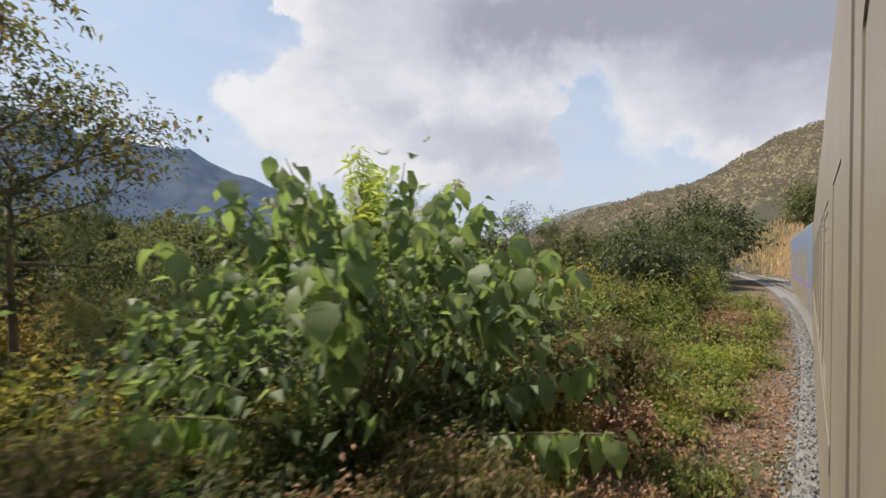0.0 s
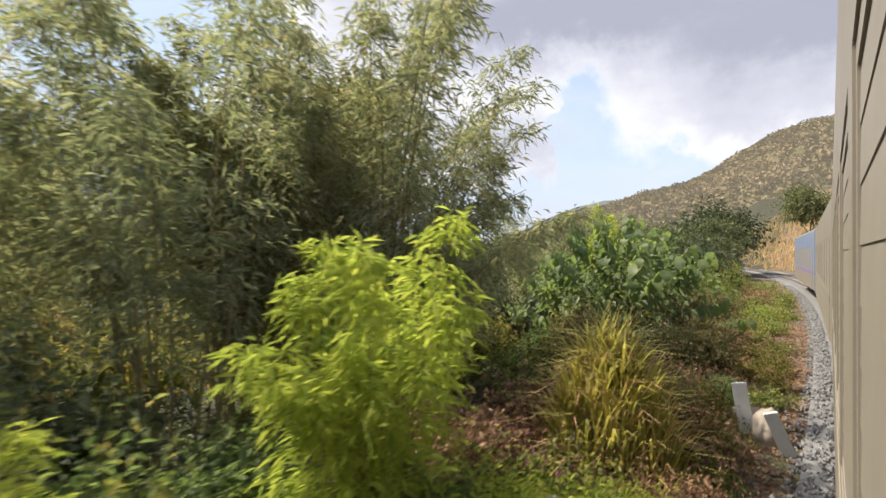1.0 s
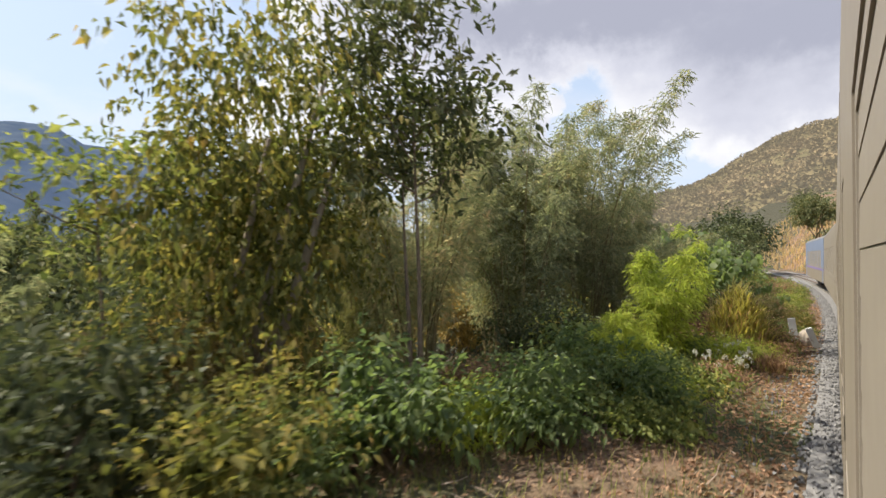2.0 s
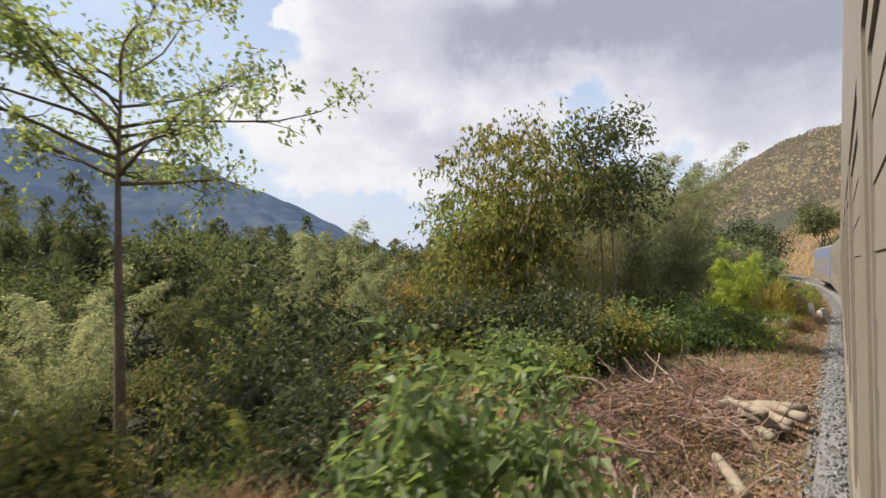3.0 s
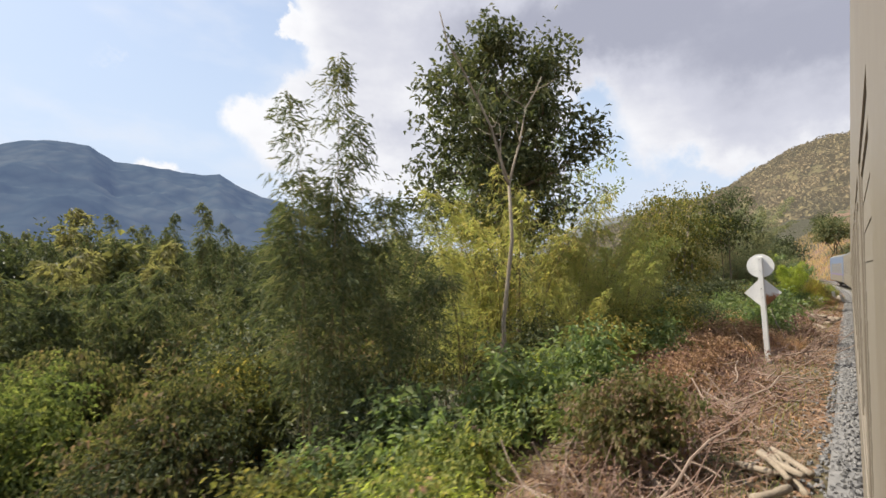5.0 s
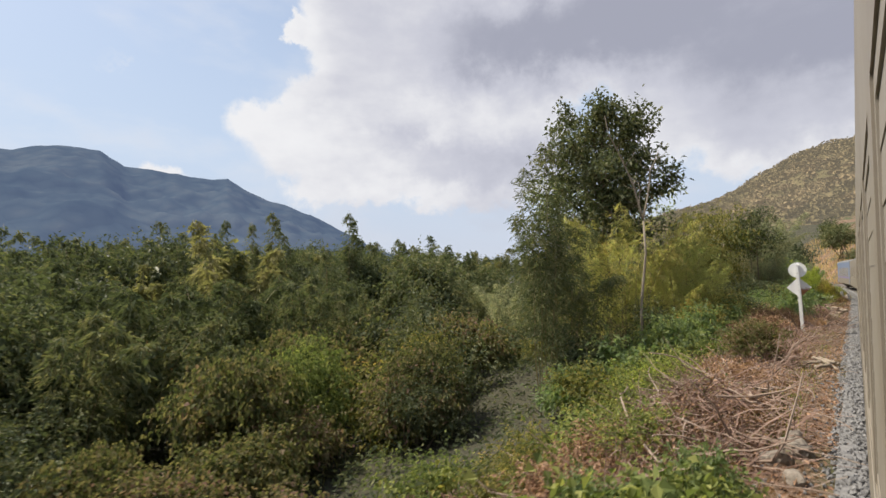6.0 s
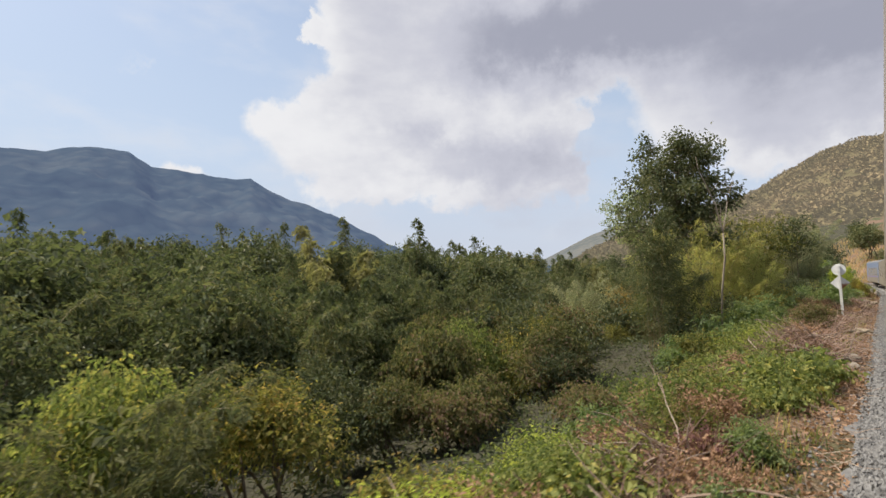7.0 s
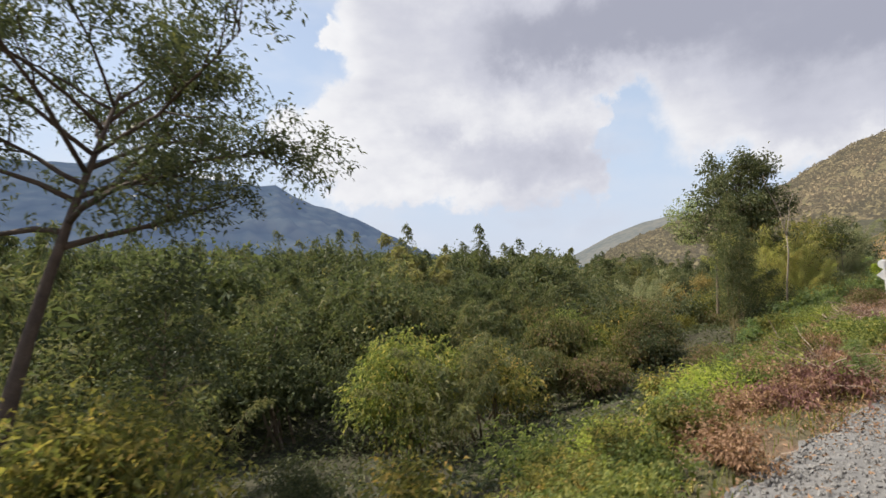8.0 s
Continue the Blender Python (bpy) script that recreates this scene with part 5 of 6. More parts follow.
vd = shrub("valley_thicket", -64.0, 22.0, 86, 5.0, 4.6, 3000, DARK, leaf=(0.22, 0.10), label="dark thicket of bushes in the valley", group="valley thickets", blobs=13, stems=4, skin=0.35)
vv = shrub("valley_thicket", -48.0, 24.0, 87, 5.2, 4.6, 3000, VINE, leaf=(0.19, 0.13), label="thicket overgrown with withered vines", group="valley thickets", blobs=13, stems=4, droop=1.2, skin=0.35)
vg = bamboo("valley_bamboo", -56.0, 30.0, 88, 8.5, 2.7, 9, 4800, FOREST, leaf=(0.28, 0.08), low=0.3, arch=1.2, label="feathery bamboo among the thickets", group="valley bamboo", stem=0.03, twig=1.1, base=0.9, knots=7, ring=3, inner=4)
ta = shrub("tall_thicket", -62.5, 14.6, 90, 4.6, 5.6, 6000, SHRUB, leaf=(0.16, 0.07), label="tall tangled green thicket below the line", group="tall thickets", blobs=16, stems=6, droop=0.6, skin=0.32)
tb = shrub("tall_thicket", -51.4, 17.8, 91, 4.4, 7.0, 7500, VINE, leaf=(0.15, 0.11), label="tall thicket draped with withered vines", group="tall thickets", blobs=20, stems=6, droop=1.7, sag=0.5, skin=0.3)
tc = shrub("tall_thicket", -58.5, 16.8, 92, 4.8, 5.6, 6000, DARK, leaf=(0.17, 0.07), label="tall dark thicket with narrow leaves", group="tall thickets", blobs=15, stems=6, droop=0.5, skin=0.32)
td = bamboo("low_bamboo", -66.5, 13.5, 93, 6.6, 3.0, 14, 6000, FOREST, leaf=(0.2, 0.05), low=0.35, arch=1.5, label="arching feathery bamboo among the thickets", group="low bamboo", stem=0.022, twig=0.8, base=0.8, knots=8, ring=3, inner=4)
te = shrub("tall_thicket", -66.0, 16.4, 94, 5.0, 6.6, 7000, LIME, leaf=(0.17, 0.09), label="tall bush with yellow-green leaves", group="tall thickets", blobs=18, stems=6, droop=1.0, sag=0.4, skin=0.3)
vm = shrub("valley_tree", -57.0, 27.5, 96, 6.2, 10.0, 4800, FOREST, leaf=(0.25, 0.13), label="tall green tree with a dark hollow crown", group="valley trees", category="tree", blobs=16, stems=6, lowest=0.3, skin=0.32)
rusty = shrub("rusty_bush", -48.6, 36.9, 95, 6.0, 8.6, 4200, RUST, leaf=(0.24, 0.12), label="bush with rusty orange-brown leaves among green ones", group="valley thickets", blobs=12, stems=6, skin=0.5)
conifer = bamboo("valley_bamboo", -15.0, 54.0, 89, 16.5, 2.1, 6, 3200, FOREST, leaf=(0.4, 0.12), low=0.3, label="tall pointed bamboo standing above the woods", group="valley bamboo", stem=0.05, twig=1.9, base=0.5, arch=0.5, knots=8, ring=3, inner=4)
TALL = {vb1: 10.2, vb2: 10.0, vt1: 10.0, vt2: 10.0, vs: 4.6, vd: 4.6, vv: 4.6, vg: 8.0, te: 6.4, ta: 5.6, tb: 6.8, tc: 5.6, td: 5.6, vm: 9.4, conifer: 15.0}
placed = [(-51.4, 17.8), (-66.0, 16.4), (-48.6, 36.9), (-58.0, 12.6), (-62.0, 23.0)]
rng = np.random.default_rng(88)
for attempt in range(14000):
    near_part = attempt < 7000
    if near_part:
        x, y = rng.uniform(-92, 10), rng.uniform(9, 44)
    else:
        r, a = 40 + 190 * rng.random() ** 1.5, radians(rng.uniform(4, 112))
        x, y = -45 + r * math.cos(a) + rng.uniform(-22, 22), r * math.sin(a)
    if y < 11.5 + 2.5 * (x > -44) or (x > -44 and y < 18 and rng.random() < 0.5) or y - float(side(x)) < 8:
        continue
    gap = (6.6 if y < 22.5 else 4.4 + 0.03 * y + 0.05 * max(0, y - 70)) + 0.02 * max(0, x)
    if any((x - p) ** 2 + (y - q) ** 2 < gap * gap for p, q in placed):
        continue
    if len(placed) > 300:
        break
    placed.append((x, y))
    if y < 22.5:
        ob = (ta, tb, tc, td, td, te, ta)[int(rng.integers(0, 7))] if x > -64 else (tc, td, tc, ta, td)[int(rng.integers(0, 5))]
    elif y < 42:
        ob = (vm, vg, vv, vg, vm, vg, vd)[int(rng.integers(0, 7))]
    else:
        ob = (vb1, vb2, conifer, vt2, vb1, vt1)[int(rng.integers(0, 6))]
    right = min(max((x + 50) / 30, 0), 1)
    top = np.interp(y, [9, 12, 16, 22, 26, 34, 45, 60, 90, 120, 220], [-3.2, -2.4, -1.8, -1.2, 2.2, 3.4, 4.4, 6.0, 8.5, 11.0, 15.0]) - 1.5 * right * (24 < y < 60) + rng.normal() * (1.9 if y > 40 else 1.3)
    if ob is vv or ob is vd:
        top -= 3.0
    if ob is conifer:
        top += 2.4
    s = float(np.clip((top - float(ground(x, y))) / TALL[ob], 0.45, 2.2))
    again(ob, x, y, float(rng.uniform(0, 360)), s, 0.2)
for x, y, s in ((-17, 54.5, 1.2), (-8, 60, 0.95), (0, 62, 1.0), (8, 66, 0.95), (-30, 56, 0.9), (16, 64, 0.9), (-22, 62, 0.98), (-40, 52, 0.85), (-48, 56, 0.95), (-36, 48, 0.8), (-56, 50, 0.85)):
    again(conifer, x, y, 50 * s, s, 0.2)



def crown_at(ob, x, y, top, turn):
    """A thicket grown up to a given height over the valley."""
    again(ob, x, y, turn, (top - float(ground(x, y))) / TALL[ob], 0.2)


for ob, x, y, top, turn in ((tb, -44.5, 14.5, 0.6, 40), (te, -47.5, 19.5, 0.4, 120), (ta, -41.8, 17.5, 0.9, 200), (tb, -45.0, 24.0, 0.9, 300), (vv, -40.0, 23.0, 1.4, 10), (vg, -46.5, 31.0, 4.4, 80), (vg, -41.0, 30.0, 4.6, 160),
                            (vg, -50.5, 33.0, 4.0, 250), (ta, -78.2, 11.4, 1.7, 20), (vm, -58.0, 29.0, 3.6, 140), (vg, -52.0, 27.0, 2.6, 330), (tb, -56.5, 15.2, -1.0, 60), (vg, -62.0, 34.0, 3.6, 15), (vg, -68.0, 31.0, 3.4, 100)):
    crown_at(ob, x, y, top, turn)

# low growth that covers the floor of the valley
g = np.random.default_rng(404)


def low_growth(n, x0, x1, y0, y1, size, height):
    x, y = g.uniform(x0, x1, n), y0 + (y1 - y0) * g.random(n) ** 1.25
    ok = y - side(x) > 6.5 - 1.5 * (x > -45)
    x, y = x[ok], y[ok]
    mound = np.clip(0.5 + 0.55 * waves(x, y, 1.6) + 0.35 * waves(x + 17, y, 3.7), 0.05, 1.3) * np.clip((y - side(x) - 5.0) / 4.0, 0.25, 1.0)
    z = ground(x, y) + height * mound * g.random(len(x)) ** 0.45
    k = 4
    P = (np.stack([x, y, z], 1)[:, None] + g.normal(size=(len(x), k, 3)) * size * 0.6).reshape(-1, 3)
    D = g.normal(size=P.shape) * np.array([1, 1, 0.5]) + np.array([0, 0, 0.15])
    m = len(P)
    return leaf_set(g, P, D, size * g.uniform(0.6, 1.3, m), size * 0.38 * g.uniform(0.7, 1.2, m), 0.2, 0.25)


tagged(part("undergrowth", low_growth(20000, -100, 45, 5.0, 36, 0.28, 0.8), DARK), "dark tangled undergrowth covering the valley floor", "undergrowth", kind="stuff")
tagged(part("undergrowth", low_growth(10000, -110, 150, 30, 150, 0.85, 1.6), DARK), "dark green undergrowth beneath the valley woods", "undergrowth", kind="stuff")

# trees on the right-hand slope, beyond the bend
for k, (x, d, s) in enumerate(((61, 4.5, 1.15), (56, 5.5, 0.85), (66, 7, 0.95), (48, 6, 0.6), (50, 10, 0.85), (42, 8, 0.7), (54, 13, 1.0), (46, 15, 0.9), (38, 16, 0.9), (58, 9, 0.9), (70, -9, 0.6), (80, -14, 0.8), (92, -18, 0.9), (99, -14, 1.1), (88, 8, 1.1), (76, 12, 1.0), (96, 18, 1.2), (110, 14, 1.2), (120, -20, 1.0), (36, 10, 0.6), (84, 24, 1.1), (60, 18, 0.9), (74, 26, 1.1), (104, 32, 1.3), (125, 30, 1.3), (140, 10, 1.3), (135, -10, 1.0))):
    again((vt2, vt1, vb1)[k % 3], x, float(side(x)) + d, x * 7.0, s, 0.2)


def slope_woods(name, n, az, rr, near, far, profile, size, mat, seed, label, wob, cx=-35.0):
    """The crowns of a wooded slope far off, as one mass of leaf clumps."""
    g = np.random.default_rng(seed)
    A, R = np.radians(g.uniform(*az, n)), g.uniform(*rr, n) ** 0.8
    C = np.stack(slope_point(A, R, profile, near, far, wob, cx), 1)
    S = size * g.uniform(0.5, 1.4, n)
    k = 11
    d = unit(g.normal(size=(n, k, 3)))
    d[..., 2] = np.abs(d[..., 2])
    P = C[:, None] + d * (S[:, None, None] * np.array([1, 1, 1.1])) * g.uniform(0.6, 1, (n, k, 1))
    W = np.repeat(S, k)
    v = leaf_set(g, P.reshape(-1, 3), (d + g.normal(size=d.shape) * 0.6).reshape(-1, 3), W * 0.95, W * 0.75, 0.2, 0.2)
    tagged(part(name, v, mat), label, "woods", kind="stuff")


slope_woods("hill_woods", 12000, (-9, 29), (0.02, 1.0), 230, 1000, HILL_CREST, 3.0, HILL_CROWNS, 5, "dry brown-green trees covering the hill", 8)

# ---- ground cover beside the line ----
rng = np.random.default_rng(99)


def off_ballast(P):
    edge = 0.62 + 1.15 * np.clip((-65 - P[:, 0]) / 8, 0, 1)
    return P[P[:, 1] - side(P[:, 0]) > edge + rng.normal(size=len(P)) * 0.12]


def cover(name, data, mat, label, category):
    return tagged(part(name, data, mat), label, category, kind="stuff")


def tuft(name, x, y, r, n, length, mat, label, seed, width=0.012, mound=0.0):
    g = np.random.default_rng(seed)
    a, q = g.uniform(0, 2 * np.pi, n), r * np.sqrt(g.random(n))
    P = np.stack([np.cos(a) * q, np.sin(a) * q, mound * (1 - (q / r) ** 2) * g.uniform(0.7, 1.0, n)], 1)
    e = thing(name, x, y, float(ground(x, y)) - 0.02, label, "grass", "grass tufts")
    cut = int(n * 0.8)
    tagged(part("green_growth", blades(g, P[:cut], length, width, 0.9, 0.9), mat, e), kind="stuff")
    tagged(part("dead_growth", blades(g, P[cut:], length * 0.85, width * 0.8, 1.1, 1.1), TAN if mat is not TAN else STRAW, e, "dry tan blades"), kind="stuff")
    return e


tuft("grass_tuft", -3.85, 2.2, 0.8, 2200, 0.7, TUFT, "big mounded yellow-green tuft of strap-like grass", 1, 0.032, 1.6)
tuft("grass_tuft", -6.2, 1.25, 0.35, 500, 0.55, DRY, "small tan tuft of dry grass", 2)
tuft("grass_tuft", -30.2, 2.6, 0.8, 1500, 0.7, TAN, "tan dry grass on the slope beside the sign", 3)
tuft("grass_tuft", -32.2, 4.2, 0.9, 1500, 0.8, TAN, "tan dry grass on the slope beside the sign", 4)
tuft("grass_tuft", -35.5, 5.2, 0.8, 1200, 0.8, STRAW, "yellow grass in the hollow", 5)
for k, (x, y) in enumerate(((-28.4, 3.3), (-29.6, 4.2), (-27.6, 4.6), (-31.2, 3.4), (-33.2, 3.0), (-30.6, 1.9))):
    tuft("grass_tuft", x, y, 0.75, 900, 0.62, TAN, "tan dry grass on the slope beside the sign", 10 + k)
tuft("grass_tuft", -24.0, 4.6, 0.7, 1000, 0.9, TAN, "tan dry grass behind the brushwood", 6)

P = np.concatenate([on_ground(rng, 15000, -82, 30, 0.75, 4.5), on_ground(rng, 9000, -82, 34, 3.5, 9.0)])
P = off_ballast(P)
keep = waves(P[:, 0], P[:, 1], 2.6) > -0.15
cover("grass", blades(rng, P[keep], 0.26, 0.012), LIME, "green grass and weeds on the slope", "grass")
P = np.concatenate([on_ground(rng, 15000, -82, 30, 0.6, 4.5), on_ground(rng, 6000, -82, 34, 3.5, 8.0)])
P = off_ballast(P)
keep = waves(P[:, 0], P[:, 1], 2.6) < 0.2
cover("dry_grass", blades(rng, P[keep], 0.24, 0.010, 1.1, 1.2), DRY, "dry straw-coloured grass on the slope", "grass")
P = off_ballast(on_ground(rng, 9000, -74, -44, 0.9, 6.0))
cover("weed_blades", blades(rng, P[waves(P[:, 0], P[:, 1], 1.3) > 0.1], 0.22, 0.03, 0.8, 0.9), SHRUB, "green weeds among dry stalks", "weeds")
P = np.concatenate([on_ground(rng, 20000, -82, 30, 0.5, 5.5, 0.02), on_ground(rng, 12000, -70, 12, 0.4, 1.6, 0.02)])
D = rng.normal(size=P.shape) * np.array([1, 1, 0.35])
cover("leaf_litter", leaf_set(rng, P, D, 0.08 * rng.uniform(0.6, 1.5, len(P)), 0.05, 0.3, 0.0), DRY, "dead brown leaves strewn over the ground", "leaves")
P = on_ground(rng, 7000, 60, 150, -30, -4.5)
cover("bank_grass", blades(rng, P, 1.3, 0.09), STRAW, "tall golden grass on the bank", "grass")
P = np.concatenate([on_ground(rng, 1300, -82, 30, 0.7, 4.0, 0.03), on_ground(rng, 900, -70, -16, 0.5, 1.5, 0.03)])
cover("twigs", sticks(rng, P, 0.5, 0.008), DEADWOOD, "grey twigs strewn beside the line", "twigs")


def brush_pile(x, y, rx, ry, h, n, seed, label, mat=LITTER, length=0.9, radius=0.009):
    g = np.random.default_rng(seed)
    e = thing("brush_pile", x, y, float(ground(x, y)) - 0.05, label, "brush pile", "brush piles")
    a, q = g.uniform(0, 2 * np.pi, n), np.sqrt(g.random(n))
    P = np.stack([np.cos(a) * q * rx, np.sin(a) * q * ry, h * (1 - q ** 1.6) * g.random(n) ** 0.6], 1)
    tagged(part("brushwood", sticks(g, P, length, radius, 0.35), mat, e), kind="stuff")
    m = n // 16
    a, q = g.uniform(0, 2 * np.pi, m), np.sqrt(g.random(m))
    P = np.stack([np.cos(a) * q * rx, np.sin(a) * q * ry, h * (1 - q ** 1.6) * 0.9 + 0.03], 1)
    for p in P:
        part("branch", sticks(g, [p], length * 1.4, radius * 2.0, 0.18, 5, 6), DEADWOOD, e)
    k = n * 3
    a, q = g.uniform(0, 2 * np.pi, k), np.sqrt(g.random(k))
    P = np.stack([np.cos(a) * q * rx, np.sin(a) * q * ry, h * (1 - q ** 1.6) * g.random(k)], 1)
    tagged(part("dead_leaves", leaf_set(g, P, g.normal(size=P.shape), 0.09 * g.uniform(0.6, 1.4, k), 0.05, 0.3, 0.1), DRY, e), kind="stuff")


brush_pile(-22.0, 2.5, 2.6, 1.5, 0.85, 900, 201, "reddish heap of cut brushwood beside the line")
brush_pile(-18.4, 2.2, 2.0, 1.2, 0.6, 500, 202, "reddish heap of cut brushwood behind the logs")
brush_pile(-37.6, 2.0, 2.4, 1.1, 0.45, 600, 203, "grey heap of cut branches below the sign")
brush_pile(-40.8, 2.2, 2.0, 1.0, 0.45, 550, 204, "grey heap of cut branches on the slope")
brush_pile(-34.6, 3.0, 2.2, 1.3, 0.35, 450, 205, "brown brushwood strewn round the sign")
brush_pile(-29.2, 1.7, 2.2, 0.9, 0.3, 450, 209, "reddish brushwood strewn beside the ballast")
brush_pile(-32.3, 1.4, 1.8, 0.7, 0.28, 380, 210, "reddish brushwood strewn beside the ballast")
brush_pile(-26.0, 1.3, 1.8, 0.6, 0.3, 380, 211, "reddish brushwood strewn beside the ballast")
brush_pile(-50.2, 2.1, 3.2, 1.2, 0.85, 1150, 206, "brown brushwood heap beside the ballast")
brush_pile(-43.4, 2.3, 2.0, 0.9, 0.35, 420, 216, "grey dead branches strewn beside the ballast")
brush_pile(-45.6, 1.7, 1.8, 0.7, 0.35, 380, 217, "grey dead branches strewn beside the ballast")
brush_pile(-51.8, 3.4, 2.4, 1.1, 0.35, 420, 212, "brown dead brushwood among green weeds")
brush_pile(-58.5, 3.0, 2.2, 1.0, 0.3, 380, 213, "brown dead brushwood among green weeds")
brush_pile(-67.5, 2.9, 2.0, 0.8, 0.35, 380, 214, "reddish brushwood beside the ballast")
brush_pile(-55.0, 2.3, 2.0, 0.7, 0.3, 350, 207, "brown brushwood on the grassy slope")
brush_pile(-65.6, 1.75, 2.0, 0.6, 0.35, 420, 215, "reddish dead brushwood at the edge of the ballast")
brush_pile(-63.0, 2.4, 2.0, 0.8, 0.3, 350, 208, "reddish brushwood beside the ballast")


def log(x, y, z, length, r, turn, tilt, label, seed, mat=PALE_BARK):
    g = np.random.default_rng(seed)
    u = np.linspace(-0.5, 0.5, 7)
    line = np.stack([u * length, 0.03 * length * np.sin(u * 4 + seed), 0.02 * length * np.cos(u * 3 + seed)], 1)
    ob = smooth(part("log", tube(line, r * (1 + 0.12 * g.normal(size=7)), 9), mat))
    ob.matrix_basis = pose(x, y, z, 0, tilt, turn)
    return tagged(ob, label, "log", "cut logs")


gz = float(ground(-21, 1.0))
log(-19.9, 1.25, gz + 0.16, 1.9, 0.10, -52, 0, "long pale cut log lying on the ground", 1)
g = np.random.default_rng(17)
for k in range(13):
    lay = k // 6
    log(-21.0 + 0.17 * (k % 6) + 0.1 * lay + g.normal() * 0.04, 0.95 + g.normal() * 0.09, gz + 0.10 + 0.15 * lay, g.uniform(0.5, 0.95), g.uniform(0.055, 0.085), 65 + g.normal() * 22, g.normal() * 5, "short cut log in a small pile", 20 + k)
log(-23.1, 1.1, gz + 0.1, 0.9, 0.07, 25, -6, "short cut log lying apart", 44)
for k in range(9):
    log(-42.4 + g.normal() * 0.35, 0.72 + g.normal() * 0.14, float(ground(-42.4, 0.72)) + 0.07 + 0.05 * (k % 3), g.uniform(0.5, 1.0), 0.045, 30 + g.normal() * 35, g.normal() * 6, "bleached split log beside the ballast", 60 + k)
log(-66.6, 2.1, float(ground(-66.6, 2.1)) + 0.07, 1.5, 0.05, 10, 0, "bleached branch lying beside the ballast", 81)

# ---- stones ----


def stone_mesh(seed, sub=1):
    g = np.random.default_rng(seed)
    bm = bmesh.new()
    bmesh.ops.create_icosphere(bm, subdivisions=sub, radius=1.0)
    for v in bm.verts:
        v.co *= g.uniform(0.7, 1.15)
        v.co.z *= 0.75
    me = bpy.data.meshes.new("stone")
    bm.to_mesh(me)
    bm.free()
    me.materials.append(STONE)
    return me


def rock(x, y, s, seed, label):
    bm = bmesh.new()
    bmesh.ops.create_icosphere(bm, subdivisions=3, radius=1.0)
    for v in bm.verts:
        n = noise.noise(v.co * 1.3 + Vector((seed, 0, 0))) * 0.35 + noise.noise(v.co * 4 + Vector((seed, 3, 0))) * 0.1
        v.co = v.co * (1 + n)
    ob = part("rock", bm, rock_mat)
    ob.matrix_basis = Matrix.LocRotScale((x, y, float(ground(x, y)) + s * 0.35), Euler((0.3 * seed, 0, seed)), (s, s * 0.8, s * 0.65))
    return tagged(ob, label, "rock", "rocks")


rock_mat = rough_material("pale_rock", [(0.2, (0.16, 0.135, 0.11)), (0.9, (0.32, 0.28, 0.235))], 3, 20, 0.9, 0.5, 0.02)
for k, (x, y, s) in enumerate(((-51.0, 0.75, 0.24), (-51.6, 0.95, 0.2), (-50.3, 0.85, 0.16), (-52.2, 0.7, 0.15), (-0.75, 1.1, 0.25), (-25.8, 5.2, 0.3), (-28.0, 4.2, 0.28))):
    rock(x, y, s, k + 1, "pale rough rock beside the line")

# ---- white boards dumped beside the line ----
for x, y, lean, back, ln, wide in ((-1.35, 0.98, -9, -6, 0.85, 0.2), (-1.95, 0.42, -21, -14, 0.72, 0.17)):
    ob = part("white_board", boxes([(-0.02, 0.02, -wide / 2, wide / 2, 0.0, ln)], 0.008), WHITE)
    ob.matrix_basis = pose(x, y, float(ground(x, y)) - 0.04, lean, back, 12)
    tagged(ob, "broken white painted board leaning on the rubble", "board", "white boards")


def sack():
    bm = bmesh.new()
    bmesh.ops.create_icosphere(bm, subdivisions=3, radius=1.0)
    for v in bm.verts:
        v.co = Vector((v.co.x * 0.2, v.co.y * 0.19, v.co.z * 0.3)) * (1 + 0.22 * noise.noise(v.co * 2.2) + 0.06 * noise.noise(v.co * 7.0))
    ob = smooth(part("sack", bm, rough_material("pale_woven_sack", [(0.2, (0.24, 0.2, 0.16)), (0.9, (0.42, 0.37, 0.31))], 3, 40, 0.9, 0.3, 0.004)))
    ob.matrix_basis = pose(-1.6, 0.72, float(ground(-1.6, 0.72)) + 0.2, 8, 12, 30)
    tagged(ob, "crumpled pale woven sack among rubble", "sack")


sack()

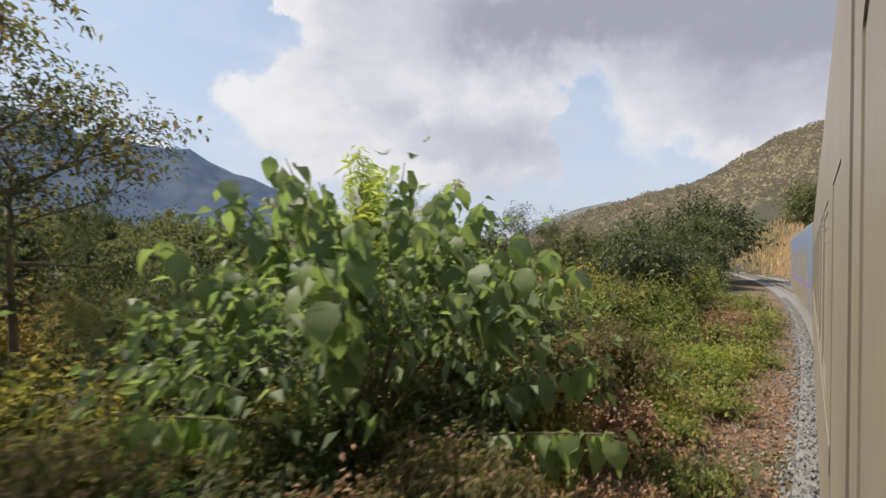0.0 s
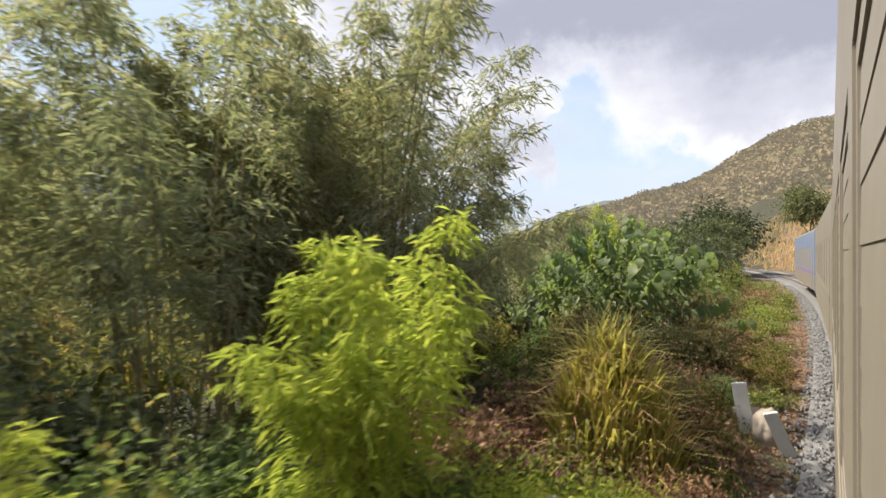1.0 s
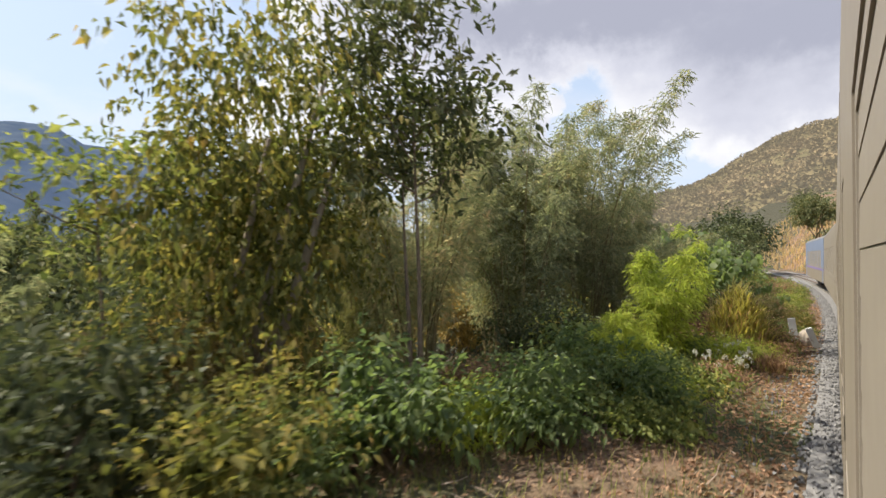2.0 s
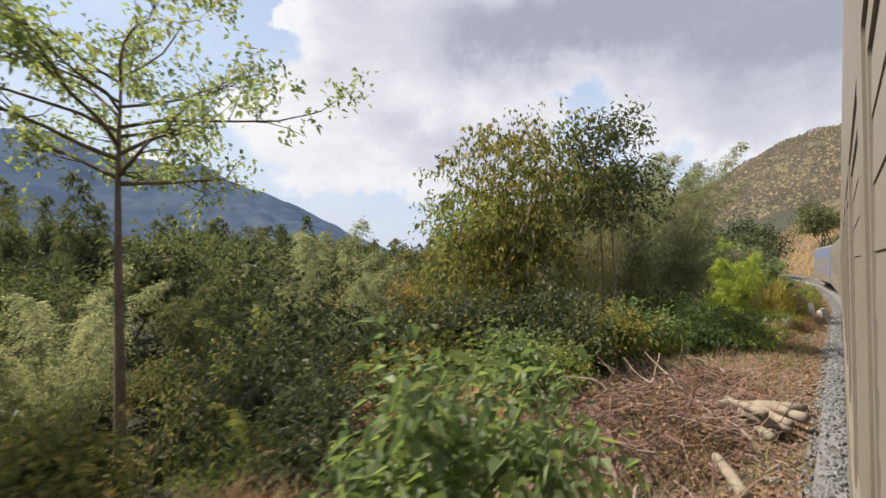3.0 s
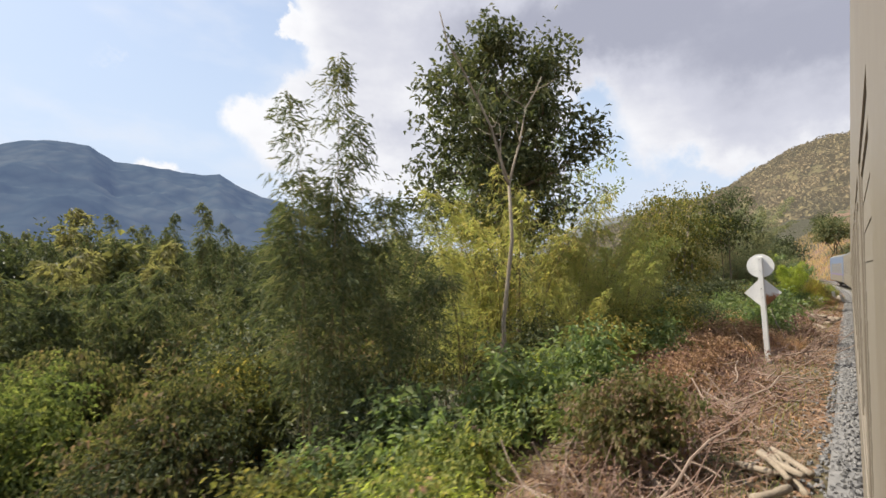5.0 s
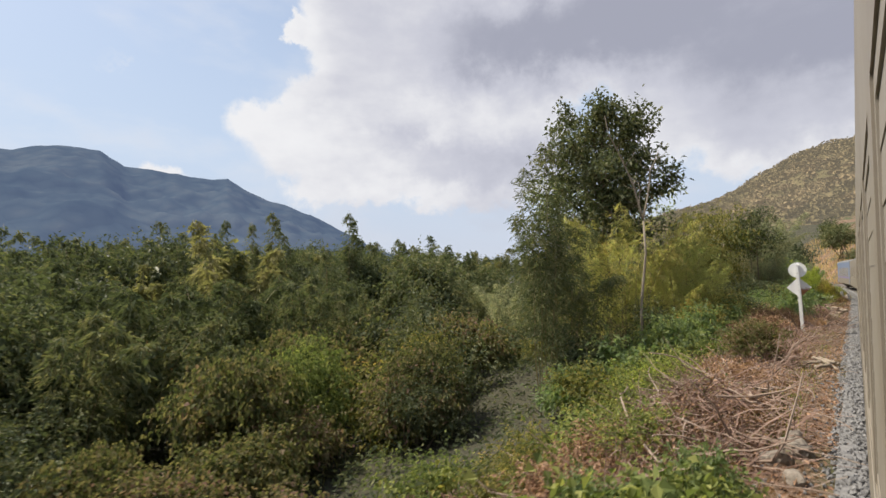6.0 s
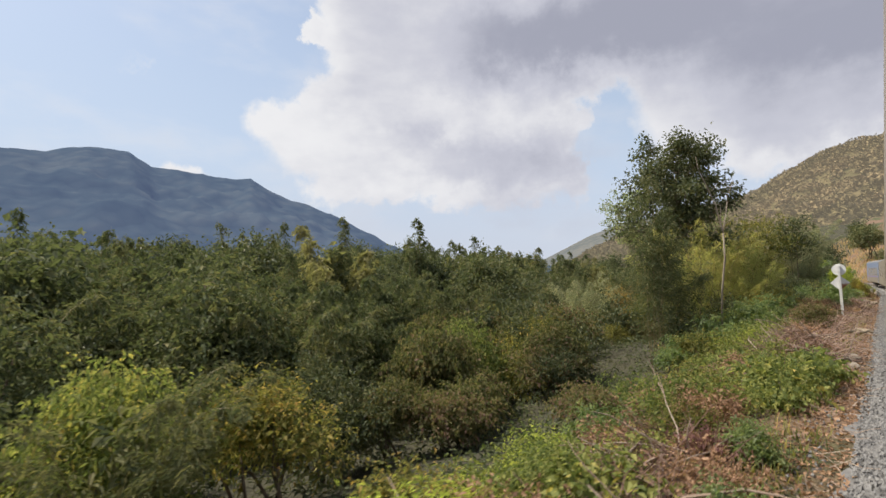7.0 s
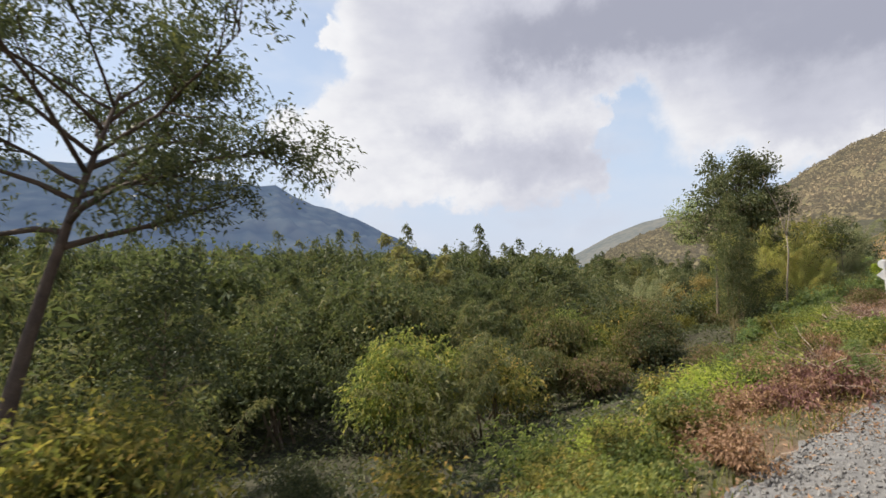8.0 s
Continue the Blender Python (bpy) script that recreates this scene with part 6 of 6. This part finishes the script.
# white flowers
g = np.random.default_rng(303)
for k in range(9):
    x, y = -6.6 + g.normal() * 1.7, 2.0 + g.normal() * 0.4
    e = thing("flowering_weed", x, y, float(ground(x, y)) - 0.02, "green weed with white flower heads", "flower", "white flowers")
    n = 5
    tips = np.stack([g.normal(size=n) * 0.16, g.normal(size=n) * 0.16, g.uniform(0.3, 0.6, n)], 1)
    for t in tips:
        st = part("stem", tube(np.array([(0, 0, 0), t * 0.6 + g.normal(size=3) * 0.02, t]), np.array([0.006, 0.005, 0.003]), 4), SHRUB, e)
        P = t + g.normal(size=(16, 3)) * 0.022
        part("flower_head", leaf_set(g, P, g.normal(size=P.shape) + np.array([0, 0, 0.5]), 0.06, 0.04), PETAL, st, "white flower head")
    P = np.repeat(tips, 10, 0) * np.array([1, 1, 0.75]) * g.uniform(0.3, 1, (n * 10, 1))
    part("foliage", leaf_set(g, P, g.normal(size=P.shape), 0.09, 0.045), SHRUB, e)

# ---- ballast stones last ----
g = np.random.default_rng(404)
STONES = [stone_mesh(k) for k in range(6)]


def shoulder(n, x0, x1, spill=1.0):
    x = g.uniform(x0, x1, n)
    wide = np.where(x < -65, 0.5 + np.clip((-65 - x) / 8, 0, 1) * 1.3, 0.45)
    d = g.random(n) ** 1.15 * wide * spill
    return x, side(x) + d, d


bed = new("ballast_shoulder")
tagged(bed, "grey crushed-stone ballast along the carriages", "ballast", kind="structure")
x, y, d = shoulder(290, -76, -70.5)
for k in range(290):
    ob = part("stone", STONES[k % 6], None, bed)
    s = g.uniform(0.03, 0.06)
    ob.matrix_basis = Matrix.LocRotScale((x[k], y[k], max(float(ground(x[k], y[k])), 0.0 - 0.12 * d[k]) + s * 0.4), Euler(g.uniform(0, 6, 3)), (s, s, s))
x, y, d = (np.concatenate(q) for q in zip(shoulder(6500, -84, -58), shoulder(6500, -58, 40), shoulder(2200, -66, 30, 2.6)))
base_v = [np.array([v.co[:] for v in me.vertices]) for me in STONES]
base_f = [np.array([p.vertices[:] for p in me.polygons]) for me in STONES]
# six-sided chips for the great mass of the ballast
oct_v = np.array([(1, 0, 0), (-1, 0, 0), (0, 1, 0), (0, -1, 0), (0, 0, 1), (0, 0, -1)], float)
oct_f = np.array([(0, 2, 4), (2, 1, 4), (1, 3, 4), (3, 0, 4), (2, 0, 5), (1, 2, 5), (3, 1, 5), (0, 3, 5)])
chunks = []
for k in range(len(x)):
    s = g.uniform(0.025, 0.05)
    R = np.array(Euler(g.uniform(0, 6, 3)).to_matrix())
    v = (oct_v * g.uniform(0.6, 1.2, (6, 1)) * s) @ R.T + np.array([x[k], y[k], max(float(ground(x[k], y[k])), -0.12 * d[k]) + s * 0.35])
    chunks.append((v, oct_f))
tagged(part("ballast_stones", join(chunks), STONE, bed), kind="stuff")
